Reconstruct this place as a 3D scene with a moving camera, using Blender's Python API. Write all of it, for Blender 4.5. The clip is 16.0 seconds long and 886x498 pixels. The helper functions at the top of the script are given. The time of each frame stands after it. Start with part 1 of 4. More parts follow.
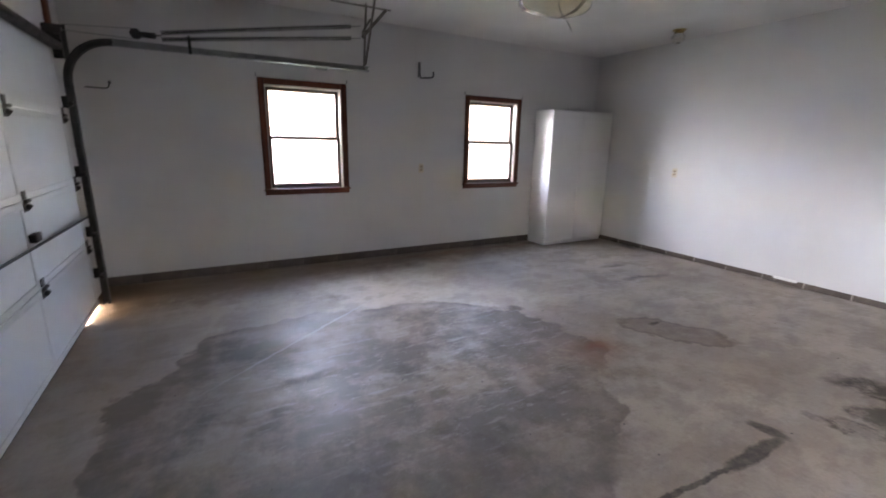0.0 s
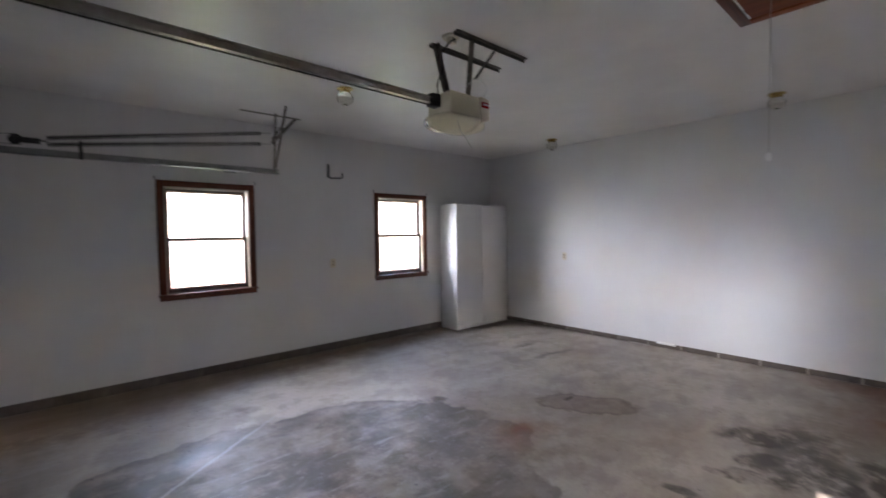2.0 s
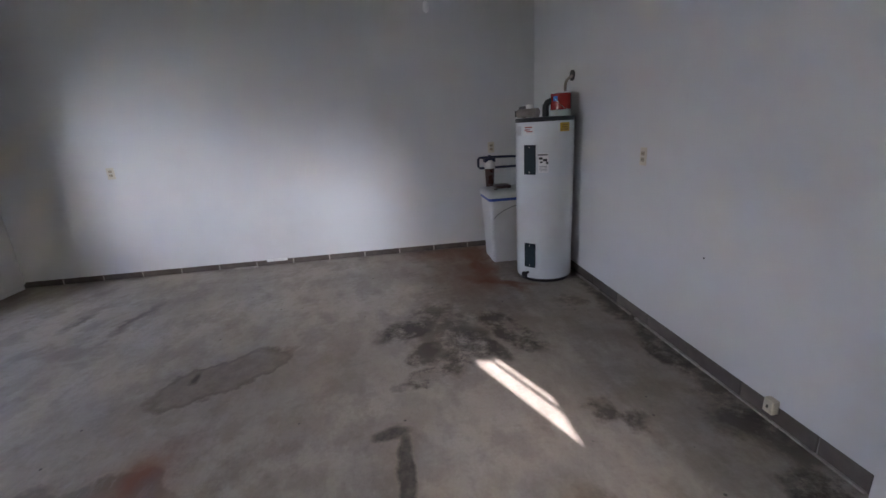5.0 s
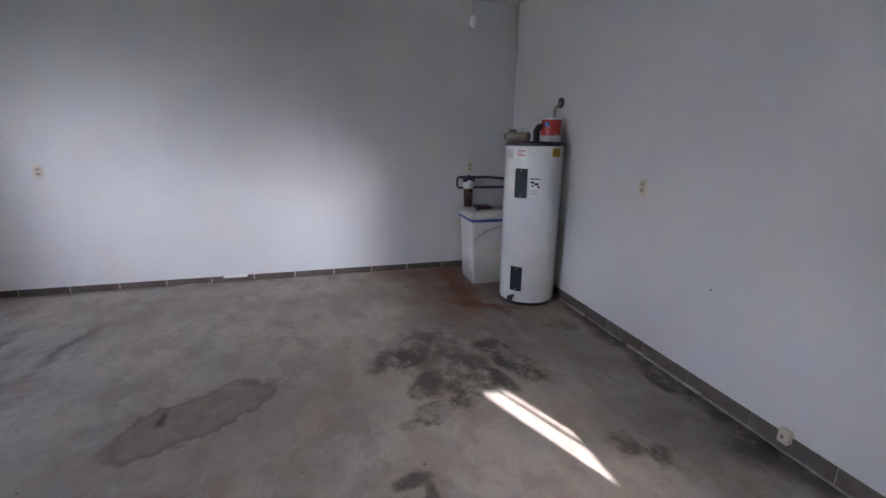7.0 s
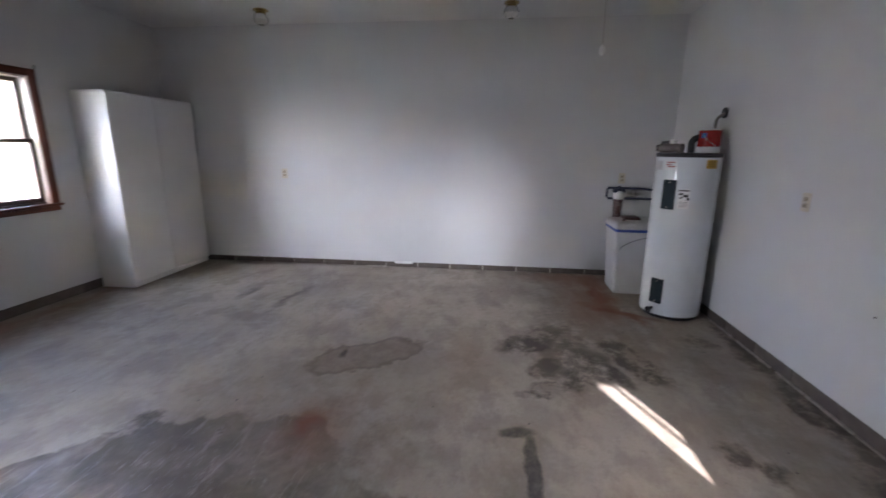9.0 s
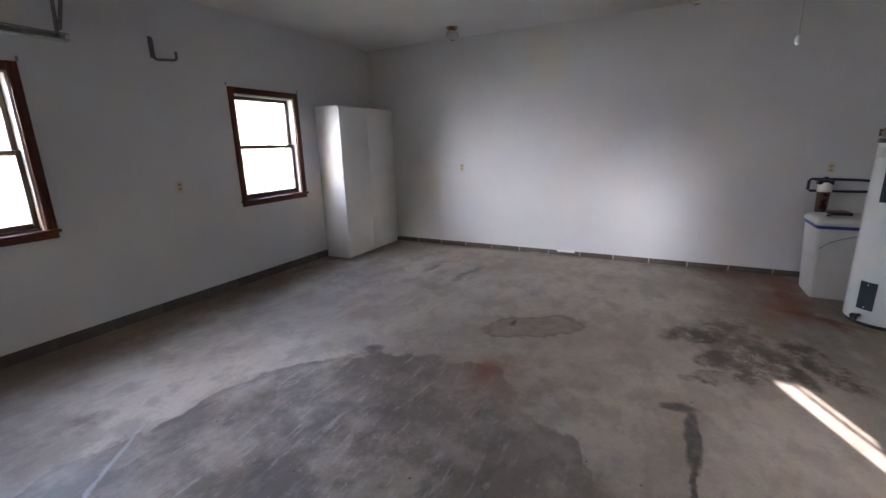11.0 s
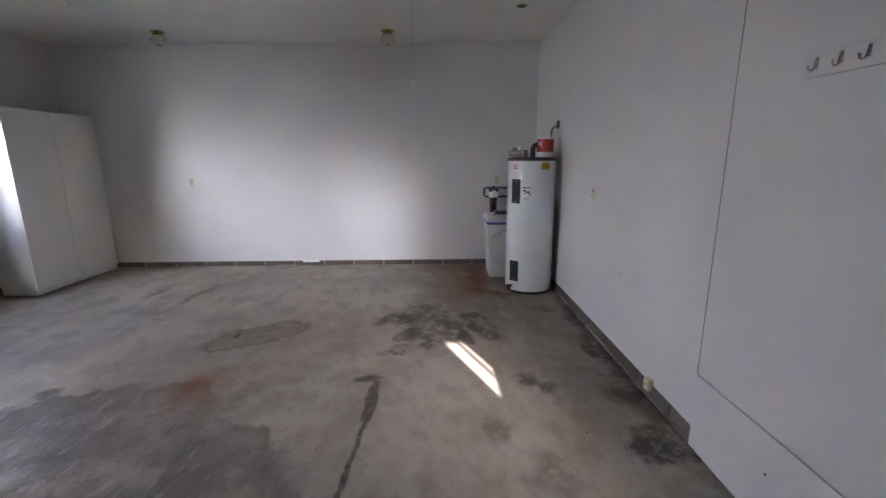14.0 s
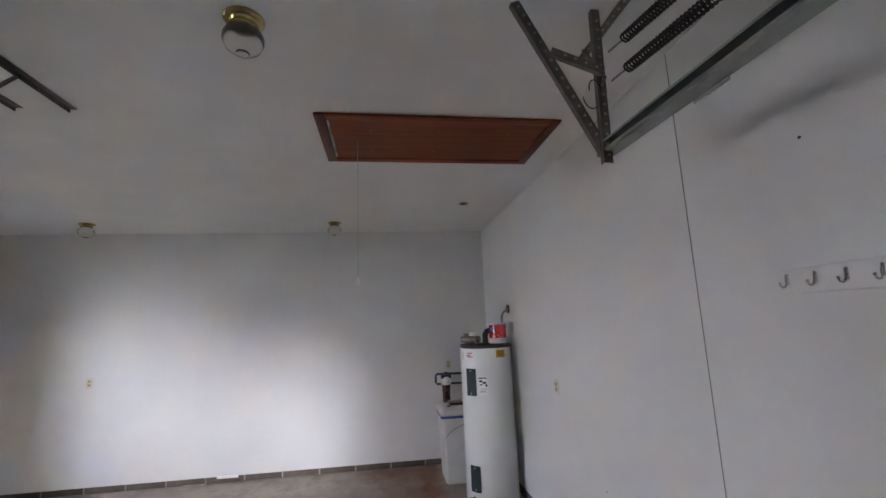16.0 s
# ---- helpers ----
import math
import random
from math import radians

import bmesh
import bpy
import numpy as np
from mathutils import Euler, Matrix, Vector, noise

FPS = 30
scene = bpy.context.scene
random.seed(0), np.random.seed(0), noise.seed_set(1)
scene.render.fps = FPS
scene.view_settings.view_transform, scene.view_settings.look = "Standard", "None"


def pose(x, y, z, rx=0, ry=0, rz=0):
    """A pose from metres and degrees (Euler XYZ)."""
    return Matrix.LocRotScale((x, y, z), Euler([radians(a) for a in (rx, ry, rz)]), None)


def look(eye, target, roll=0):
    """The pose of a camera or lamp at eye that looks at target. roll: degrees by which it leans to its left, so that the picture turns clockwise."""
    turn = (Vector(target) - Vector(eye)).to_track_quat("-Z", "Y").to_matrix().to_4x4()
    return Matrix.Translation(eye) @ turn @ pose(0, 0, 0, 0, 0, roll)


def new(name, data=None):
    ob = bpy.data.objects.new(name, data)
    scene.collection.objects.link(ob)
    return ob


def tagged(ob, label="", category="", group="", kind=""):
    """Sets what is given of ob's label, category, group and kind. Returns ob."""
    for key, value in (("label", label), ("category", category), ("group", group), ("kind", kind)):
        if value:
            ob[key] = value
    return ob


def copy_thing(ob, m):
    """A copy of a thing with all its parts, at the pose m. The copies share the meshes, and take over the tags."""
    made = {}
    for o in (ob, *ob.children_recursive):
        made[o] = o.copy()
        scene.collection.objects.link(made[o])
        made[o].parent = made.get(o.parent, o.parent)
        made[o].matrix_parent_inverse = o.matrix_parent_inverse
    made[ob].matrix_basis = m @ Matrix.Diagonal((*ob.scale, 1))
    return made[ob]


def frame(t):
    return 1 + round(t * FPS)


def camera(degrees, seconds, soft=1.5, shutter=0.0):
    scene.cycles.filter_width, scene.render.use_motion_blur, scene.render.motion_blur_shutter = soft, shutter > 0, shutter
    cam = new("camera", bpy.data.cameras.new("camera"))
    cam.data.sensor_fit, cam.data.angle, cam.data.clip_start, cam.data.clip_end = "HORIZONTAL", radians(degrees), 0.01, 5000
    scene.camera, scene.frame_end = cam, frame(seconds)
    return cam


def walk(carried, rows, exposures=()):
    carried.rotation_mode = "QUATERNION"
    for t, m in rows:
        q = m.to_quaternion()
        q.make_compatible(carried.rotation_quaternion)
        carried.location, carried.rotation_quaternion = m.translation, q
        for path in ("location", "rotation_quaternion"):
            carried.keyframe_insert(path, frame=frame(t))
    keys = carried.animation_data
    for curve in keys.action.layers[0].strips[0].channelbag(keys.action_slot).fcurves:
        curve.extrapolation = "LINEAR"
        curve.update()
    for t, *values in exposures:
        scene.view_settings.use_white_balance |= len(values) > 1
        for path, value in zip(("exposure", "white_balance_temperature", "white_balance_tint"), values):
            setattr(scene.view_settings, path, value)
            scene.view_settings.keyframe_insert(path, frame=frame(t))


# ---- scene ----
cam = camera(92.4, 16.0, soft=1.5, shutter=0.35)
PATH = [
    (0, (0.679, 0.883, 1.455), (1.618, 2.584, 0.978), 1.2),
    (0.5, (0.586, 0.873, 1.479), (1.71, 2.504, 1.205), -0.6),
    (1, (0.517, 0.862, 1.522), (1.68, 2.484, 1.391), -0.8),
    (1.5, (0.511, 0.853, 1.558), (1.692, 2.467, 1.571), -0.5),
    (2, (0.55, 0.852, 1.529), (1.87, 2.352, 1.453), -0.8),
    (2.5, (0.661, 0.809, 1.471), (2.344, 1.849, 1.178), 1.9),
    (3, (0.88, 0.873, 1.444), (2.762, 1.405, 1.026), 0.9),
    (3.5, (1.043, 0.997, 1.417), (2.96, 1.261, 0.91), 2.2),
    (4, (1.152, 1.234, 1.418), (3.086, 1.232, 0.908), 0.6),
    (4.2, (1.196, 1.333, 1.417), (3.125, 1.288, 0.891), -1.0),
    (6.3, (1.688, 2.003, 1.455), (3.552, 1.525, 0.912), 0.4),
    (6.5, (1.68, 2.037, 1.449), (3.545, 1.537, 0.928), 1.4),
    (7, (1.661, 2.064, 1.458), (3.528, 1.553, 0.955), 0.5),
    (7.5, (1.623, 2.051, 1.46), (3.484, 1.509, 0.971), -0.6),
    (8, (1.553, 1.998, 1.467), (3.452, 1.538, 1.038), -1.1),
    (8.5, (1.381, 1.927, 1.465), (3.333, 1.76, 1.065), 0.0),
    (9, (1.195, 1.939, 1.453), (3.128, 2.166, 0.996), 0.5),
    (9.5, (0.966, 2.043, 1.455), (2.815, 2.599, 0.936), -1.6),
    (10, (0.83, 2.081, 1.476), (2.592, 2.89, 0.986), -1.6),
    (10.2, (0.793, 2.068, 1.489), (2.518, 2.946, 0.986), -1.4),
    (12.3, (0.537, 1.731, 1.466), (2.257, 2.635, 0.991), -1.6),
    (12.5, (0.492, 1.701, 1.445), (2.251, 2.531, 0.983), -2.1),
    (13, (0.482, 1.594, 1.446), (2.365, 2.107, 1.007), -2.4),
    (13.5, (0.499, 1.464, 1.469), (2.45, 1.615, 1.054), -1.4),
    (14, (0.576, 1.294, 1.465), (2.529, 1.269, 1.035), -0.4),
    (14.5, (0.644, 1.236, 1.496), (2.617, 1.216, 1.171), -2.8),
    (15, (0.759, 1.247, 1.574), (2.757, 1.152, 1.594), -1.2),
    (15.5, (0.855, 1.269, 1.643), (2.825, 1.038, 1.901), -2.3),
    (16, (0.892, 1.292, 1.667), (2.842, 1.01, 2.005), -2.2),
]
EXPOSURES = [(0, 6.89, 6990, 26), (1.5, 6.84, 6990, 26), (3.0, 6.41, 6700, 25), (3.5, 6.34, 6650, 25), (6.5, 6.44, 6550, 25), (7.0, 6.54, 6500, 25), (8.5, 6.58, 6550, 25), (9.5, 6.59, 6940, 26),
             (12.5, 6.53, 6940, 26), (13.5, 6.57, 6890, 26), (14.5, 6.86, 6840, 25), (15.5, 6.94, 6990, 25), (16, 6.94, 6990, 25)]
walk(cam, [(t, look(eye, target, roll)) for t, eye, target, roll in PATH], EXPOSURES)

# ---- plan, metres: x east, y north ----
XW, XE, YN, ZC = -0.33, 6.26, 6.03, 2.83
WALL = 0.16
LEDGE = 0.098
LEDGE_E = 0.07

# ---- light ----
SUN_AZ = Vector((-0.92, -0.39, 0)).normalized()
SUN_EL = radians(22)
sun_from = Vector((SUN_AZ.x * math.cos(SUN_EL), SUN_AZ.y * math.cos(SUN_EL), math.sin(SUN_EL)))
world = bpy.data.worlds.new("sky")
scene.world = world
world.use_nodes = True
wn = world.node_tree
sky = wn.nodes.new("ShaderNodeTexSky")
sky.sky_type = "NISHITA"
sky.sun_disc = False
sky.sun_elevation = SUN_EL
sky.sun_rotation = math.atan2(SUN_AZ.x, SUN_AZ.y)
sky.dust_density = 2.0
wn.links.new(sky.outputs["Color"], wn.nodes["Background"].inputs["Color"])
wn.nodes["Background"].inputs["Strength"].default_value = 0.15
sun = new("sun", bpy.data.lights.new("sun", "SUN"))
sun.data.energy = 0.7
sun.data.angle = radians(0.6)
sun.data.color = (0.96, 0.98, 1.0)
sun.matrix_world = look((0, 0, 0), -sun_from)

# lamps in place of bright sky, standing in the window openings
def aimed_lamp(eye, size, power, spread, ahead):
    sk = new("aimed_sky_lamp", bpy.data.lights.new("aimed_sky_lamp", "AREA"))
    sk.data.shape = "RECTANGLE"
    sk.data.size, sk.data.size_y = size
    sk.data.energy, sk.data.spread = power, radians(spread)
    sk.data.color = (0.77, 0.885, 1.0)
    eye = Vector(eye)
    sk.matrix_world = look(eye, eye + Vector(ahead))


aimed_lamp((1.69, 6.25, 1.5), (0.80, 1.06), 0.126, 74, (0.3, -0.92, -0.34))
aimed_lamp((4.24, 6.25, 1.5), (0.80, 1.06), 0.056, 56, (0.6, -0.77, -0.22))
# lamps added at the unseen lite, aimed to form bright bands on wall and floor
LITE = (0.955, 0.05, 1.115), (0.24, 0.36)
for power, spread, ahead in ((0.0145, 18, (5.3, 2.15, -0.25)), (0.0135, 18, (5.3, 2.1, -0.98)), (0.0105, 20, (5.3, 3.4, -0.3)), (0.0095, 20, (5.3, 3.35, -0.98)), (0.031, 44, (3.0, 1.6, -1.1))):
    aimed_lamp(*LITE, power, spread, ahead)


# ---- materials ----
def mat(name, color, rough=0.6, metal=0.0, vary=0.08, scale=6.0, bump=0.0, bump_scale=120.0, dirt=None, dirt_amount=0.0, dirt_scale=2.0, spec=0.5, piece=0.0):
    m = bpy.data.materials.new(name)
    m.use_nodes = True
    nt = m.node_tree
    N, L = nt.nodes, nt.links
    b = N["Principled BSDF"]
    b.inputs["Roughness"].default_value = rough
    b.inputs["Metallic"].default_value = metal
    b.inputs["Specular IOR Level"].default_value = spec
    tc = N.new("ShaderNodeTexCoord")
    n1 = N.new("ShaderNodeTexNoise")
    n1.inputs["Scale"].default_value = scale
    n1.inputs["Detail"].default_value = 6
    L.new(tc.outputs["Object"], n1.inputs["Vector"])
    ramp = N.new("ShaderNodeMapRange")
    ramp.inputs["From Min"].default_value = 0.3
    ramp.inputs["From Max"].default_value = 0.7
    ramp.inputs["To Min"].default_value = 1 - vary
    ramp.inputs["To Max"].default_value = 1 + vary
    L.new(n1.outputs["Fac"], ramp.inputs["Value"])
    mul = N.new("ShaderNodeVectorMath")
    mul.operation = "SCALE"
    mul.inputs[0].default_value = color
    L.new(ramp.outputs["Result"], mul.inputs["Scale"])
    col = mul.outputs["Vector"]
    if piece:
        oi = N.new("ShaderNodeObjectInfo")
        mr = N.new("ShaderNodeMapRange")
        mr.inputs["To Min"].default_value = 1 - piece
        mr.inputs["To Max"].default_value = 1 + piece
        L.new(oi.outputs["Random"], mr.inputs["Value"])
        mul2 = N.new("ShaderNodeVectorMath")
        mul2.operation = "SCALE"
        L.new(col, mul2.inputs[0])
        L.new(mr.outputs["Result"], mul2.inputs["Scale"])
        col = mul2.outputs["Vector"]
    if dirt:
        n2 = N.new("ShaderNodeTexNoise")
        n2.inputs["Scale"].default_value = dirt_scale
        n2.inputs["Detail"].default_value = 8
        n2.inputs["Roughness"].default_value = 0.65
        L.new(tc.outputs["Object"], n2.inputs["Vector"])
        r2 = N.new("ShaderNodeMapRange")
        r2.inputs["From Min"].default_value = 0.5
        r2.inputs["From Max"].default_value = 0.75
        r2.inputs["To Max"].default_value = dirt_amount
        L.new(n2.outputs["Fac"], r2.inputs["Value"])
        mx = N.new("ShaderNodeMix")
        mx.data_type = "RGBA"
        L.new(r2.outputs["Result"], mx.inputs["Factor"])
        L.new(col, mx.inputs[6])
        mx.inputs[7].default_value = (*dirt, 1)
        col = mx.outputs[2]
    L.new(col, b.inputs["Base Color"])
    rr = N.new("ShaderNodeMapRange")
    rr.inputs["From Min"].default_value = 0.3
    rr.inputs["From Max"].default_value = 0.7
    rr.inputs["To Min"].default_value = max(0.02, rough - 0.07)
    rr.inputs["To Max"].default_value = min(1, rough + 0.07)
    L.new(n1.outputs["Fac"], rr.inputs["Value"])
    L.new(rr.outputs["Result"], b.inputs["Roughness"])
    if bump:
        n3 = N.new("ShaderNodeTexNoise")
        n3.inputs["Scale"].default_value = bump_scale
        n3.inputs["Detail"].default_value = 4
        L.new(tc.outputs["Object"], n3.inputs["Vector"])
        bp = N.new("ShaderNodeBump")
        bp.inputs["Strength"].default_value = bump
        bp.inputs["Distance"].default_value = 0.003
        L.new(n3.outputs["Fac"], bp.inputs["Height"])
        L.new(bp.outputs["Normal"], b.inputs["Normal"])
    return m


def wood(name, dark, light, rough=0.4, along=0):
    """Stained wood with grain along one axis."""
    m = bpy.data.materials.new(name)
    m.use_nodes = True
    nt = m.node_tree
    N, L = nt.nodes, nt.links
    b = N["Principled BSDF"]
    tc = N.new("ShaderNodeTexCoord")
    mp = N.new("ShaderNodeMapping")
    sc = [28.0, 28.0, 28.0]
    sc[along] = 1.6
    mp.inputs["Scale"].default_value = sc
    L.new(tc.outputs["Object"], mp.inputs["Vector"])
    n = N.new("ShaderNodeTexNoise")
    n.inputs["Scale"].default_value = 1.0
    n.inputs["Detail"].default_value = 7
    n.inputs["Distortion"].default_value = 0.6
    L.new(mp.outputs["Vector"], n.inputs["Vector"])
    cr = N.new("ShaderNodeValToRGB")
    cr.color_ramp.elements[0].position = 0.32
    cr.color_ramp.elements[0].color = (*dark, 1)
    cr.color_ramp.elements[1].position = 0.7
    cr.color_ramp.elements[1].color = (*light, 1)
    L.new(n.outputs["Fac"], cr.inputs["Fac"])
    L.new(cr.outputs["Color"], b.inputs["Base Color"])
    b.inputs["Roughness"].default_value = rough
    b.inputs["Specular IOR Level"].default_value = 0.25
    bp = N.new("ShaderNodeBump")
    bp.inputs["Strength"].default_value = 0.15
    bp.inputs["Distance"].default_value = 0.002
    L.new(n.outputs["Fac"], bp.inputs["Height"])
    L.new(bp.outputs["Normal"], b.inputs["Normal"])
    return m


def glass(name, color=(1, 1, 1), rough=0.0):
    m = bpy.data.materials.new(name)
    m.use_nodes = True
    b = m.node_tree.nodes["Principled BSDF"]
    b.inputs["Base Color"].default_value = (*color, 1)
    b.inputs["Transmission Weight"].default_value = 1
    b.inputs["Roughness"].default_value = rough
    b.inputs["IOR"].default_value = 1.45
    return m


def concrete_floor():
    """Grey slab with damp patches, drips, rust and hairline scratches at their places in the plan, and painted shade
    along the window wall.
    """
    m = bpy.data.materials.new("concrete_floor")
    m.use_nodes = True
    nt = m.node_tree
    N, L = nt.nodes, nt.links
    b = N["Principled BSDF"]
    tc = N.new("ShaderNodeTexCoord")
    P = tc.outputs["Object"]

    def noise_tex(scale, detail=6, rough=0.55, stretch=None, vec=None):
        n = N.new("ShaderNodeTexNoise")
        n.inputs["Scale"].default_value = scale
        n.inputs["Detail"].default_value = detail
        n.inputs["Roughness"].default_value = rough
        v = vec or P
        if stretch:
            mp = N.new("ShaderNodeMapping")
            mp.inputs["Scale"].default_value = stretch
            L.new(v, mp.inputs["Vector"])
            v = mp.outputs["Vector"]
        L.new(v, n.inputs["Vector"])
        return n

    def rng(sock, a, z, lo=0.0, hi=1.0):
        r = N.new("ShaderNodeMapRange")
        r.inputs["From Min"].default_value = a
        r.inputs["From Max"].default_value = z
        r.inputs["To Min"].default_value = lo
        r.inputs["To Max"].default_value = hi
        L.new(sock, r.inputs["Value"])
        return r.outputs["Result"]

    def math_node(op, a, c):
        n = N.new("ShaderNodeMath")
        n.operation = op
        for i, v in enumerate((a, c)):
            if isinstance(v, (int, float)):
                n.inputs[i].default_value = v
            else:
                L.new(v, n.inputs[i])
        return n.outputs[0]

    def mix(fac, a, c):
        x = N.new("ShaderNodeMix")
        x.data_type = "RGBA"
        L.new(fac, x.inputs["Factor"])
        if isinstance(a, tuple):
            x.inputs[6].default_value = (*a, 1)
        else:
            L.new(a, x.inputs[6])
        if isinstance(c, tuple):
            x.inputs[7].default_value = (*c, 1)
        else:
            L.new(c, x.inputs[7])
        return x.outputs[2]

    # positions bent by two sizes of noise, so that outlines are ragged
    def bent(amount, scale):
        n = noise_tex(scale, 5, 0.6)
        c = N.new("ShaderNodeVectorMath")
        c.operation = "SUBTRACT"
        L.new(n.outputs["Color"], c.inputs[0])
        c.inputs[1].default_value = (0.5, 0.5, 0.5)
        s2 = N.new("ShaderNodeVectorMath")
        s2.operation = "SCALE"
        L.new(c.outputs["Vector"], s2.inputs[0])
        s2.inputs["Scale"].default_value = amount
        a = N.new("ShaderNodeVectorMath")
        a.operation = "ADD"
        L.new(P, a.inputs[0])
        L.new(s2.outputs["Vector"], a.inputs[1])
        return a.outputs["Vector"]

    big, mid, small = bent(0.75, 1.3), bent(0.3, 5.0), bent(0.05, 14.0)

    def spot(x, y, rx, ry, turn=0.0, edge=0.15, vec=None):
        """1 inside an ellipse, 0 outside; edge: width of the border against the radius."""
        mp = N.new("ShaderNodeMapping")
        mp.vector_type = "TEXTURE"
        mp.inputs["Location"].default_value = (x, y, 0)
        mp.inputs["Rotation"].default_value = (0, 0, radians(turn))
        mp.inputs["Scale"].default_value = (rx, ry, 1)
        L.new(vec or mid, mp.inputs["Vector"])
        f = N.new("ShaderNodeVectorMath")
        f.operation = "MULTIPLY"
        f.inputs[1].default_value = (1, 1, 0)
        L.new(mp.outputs["Vector"], f.inputs[0])
        d = N.new("ShaderNodeVectorMath")
        d.operation = "LENGTH"
        L.new(f.outputs["Vector"], d.inputs[0])
        return rng(d.outputs["Value"], 1 + edge, 1 - edge)

    n_big = noise_tex(0.7, 7, 0.6)
    n_mid = noise_tex(3.2, 8, 0.62)
    n_fine = noise_tex(60, 4, 0.6)
    n_str = noise_tex(1.0, 6, 0.6, (1.2, 5.0, 1))
    base = mix(rng(n_big.outputs["Fac"], 0.35, 0.65), (0.345, 0.292, 0.24), (0.51, 0.45, 0.38))
    base = mix(rng(n_mid.outputs["Fac"], 0.5, 0.6, 0, 0.5), base, (0.24, 0.2, 0.165))
    base = mix(rng(noise_tex(1.7, 10, 0.7, (1.0, 1.8, 1)).outputs["Fac"], 0.5, 0.57, 0, 0.4), base, (0.28, 0.23, 0.185))
    base = mix(rng(n_str.outputs["Fac"], 0.5, 0.68, 0, 0.4), base, (0.5, 0.445, 0.385))
    base = mix(rng(n_fine.outputs["Fac"], 0.45, 0.75, 0, 0.14), base, (0.13, 0.11, 0.09))

    base = mix(rng(noise_tex(13.0, 10, 0.72).outputs["Fac"], 0.5, 0.64, 0, 0.2), base, (0.15, 0.125, 0.102))
    base = mix(rng(noise_tex(8.5, 10, 0.75).outputs["Fac"], 0.46, 0.34, 0, 0.2), base, (0.54, 0.48, 0.42))

    # the broad damp patch in the middle, with a paler worn middle
    sep = N.new("ShaderNodeSeparateXYZ")
    L.new(mid, sep.inputs[0])
    main_damp = math_node("MULTIPLY", spot(1.6, 3.2, 1.55, 1.24, 0, 0.010, big), rng(sep.outputs["Y"], 2.1, 3.1, 0.6, 1.0))
    damp = math_node("MAXIMUM", main_damp, math_node("MULTIPLY", spot(1.72, 2.3, 0.7, 0.62, 0, 0.04, big), 0.85))
    damp_n = noise_tex(2.2, 8, 0.65)
    wet = math_node("MULTIPLY", damp, rng(damp_n.outputs["Fac"], 0.42, 0.56, 0.4, 1.1))
    col = mix(math_node("MULTIPLY", wet, 0.8), base, (0.12, 0.102, 0.09))
    rim = math_node("MULTIPLY", math_node("SUBTRACT", main_damp, spot(1.6, 3.2, 1.48, 1.17, 0, 0.05, big)), 0.3)
    col = mix(rim, col, (0.1, 0.085, 0.075))
    blot = math_node("MULTIPLY", spot(2.2, 2.9, 1.1, 0.9, 0, 0.5, big), rng(noise_tex(3.0, 9, 0.7).outputs["Fac"], 0.5, 0.62, 0.0, 0.6))
    col = mix(blot, col, (0.075, 0.06, 0.05))
    lobe = spot(2.85, 3.45, 0.22, 0.42, 30, 0.5, mid)
    col = mix(math_node("MULTIPLY", lobe, 0.45), col, (0.08, 0.068, 0.06))
    scratch = math_node("MULTIPLY", rng(noise_tex(1.0, 5, 0.7, (3, 14, 1)).outputs["Fac"], 0.55, 0.66, 0, 0.6), spot(1.9, 3.3, 1.4, 1.0, 0, 0.4, mid))
    col = mix(scratch, col, (0.42, 0.39, 0.37))
    flecks = math_node("MULTIPLY", rng(noise_tex(9.0, 8, 0.8, (1, 2.2, 1)).outputs["Fac"], 0.56, 0.64, 0, 0.55), spot(2.0, 3.1, 1.3, 0.9, 0, 0.4, mid))
    col = mix(flecks, col, (0.45, 0.42, 0.4))
    # darker stains, broken up inside; the long one at y 5.75 paints the window wall's shade
    rag = rng(noise_tex(4.2, 10, 0.75).outputs["Fac"], 0.4, 0.53, 0.15, 1.1)
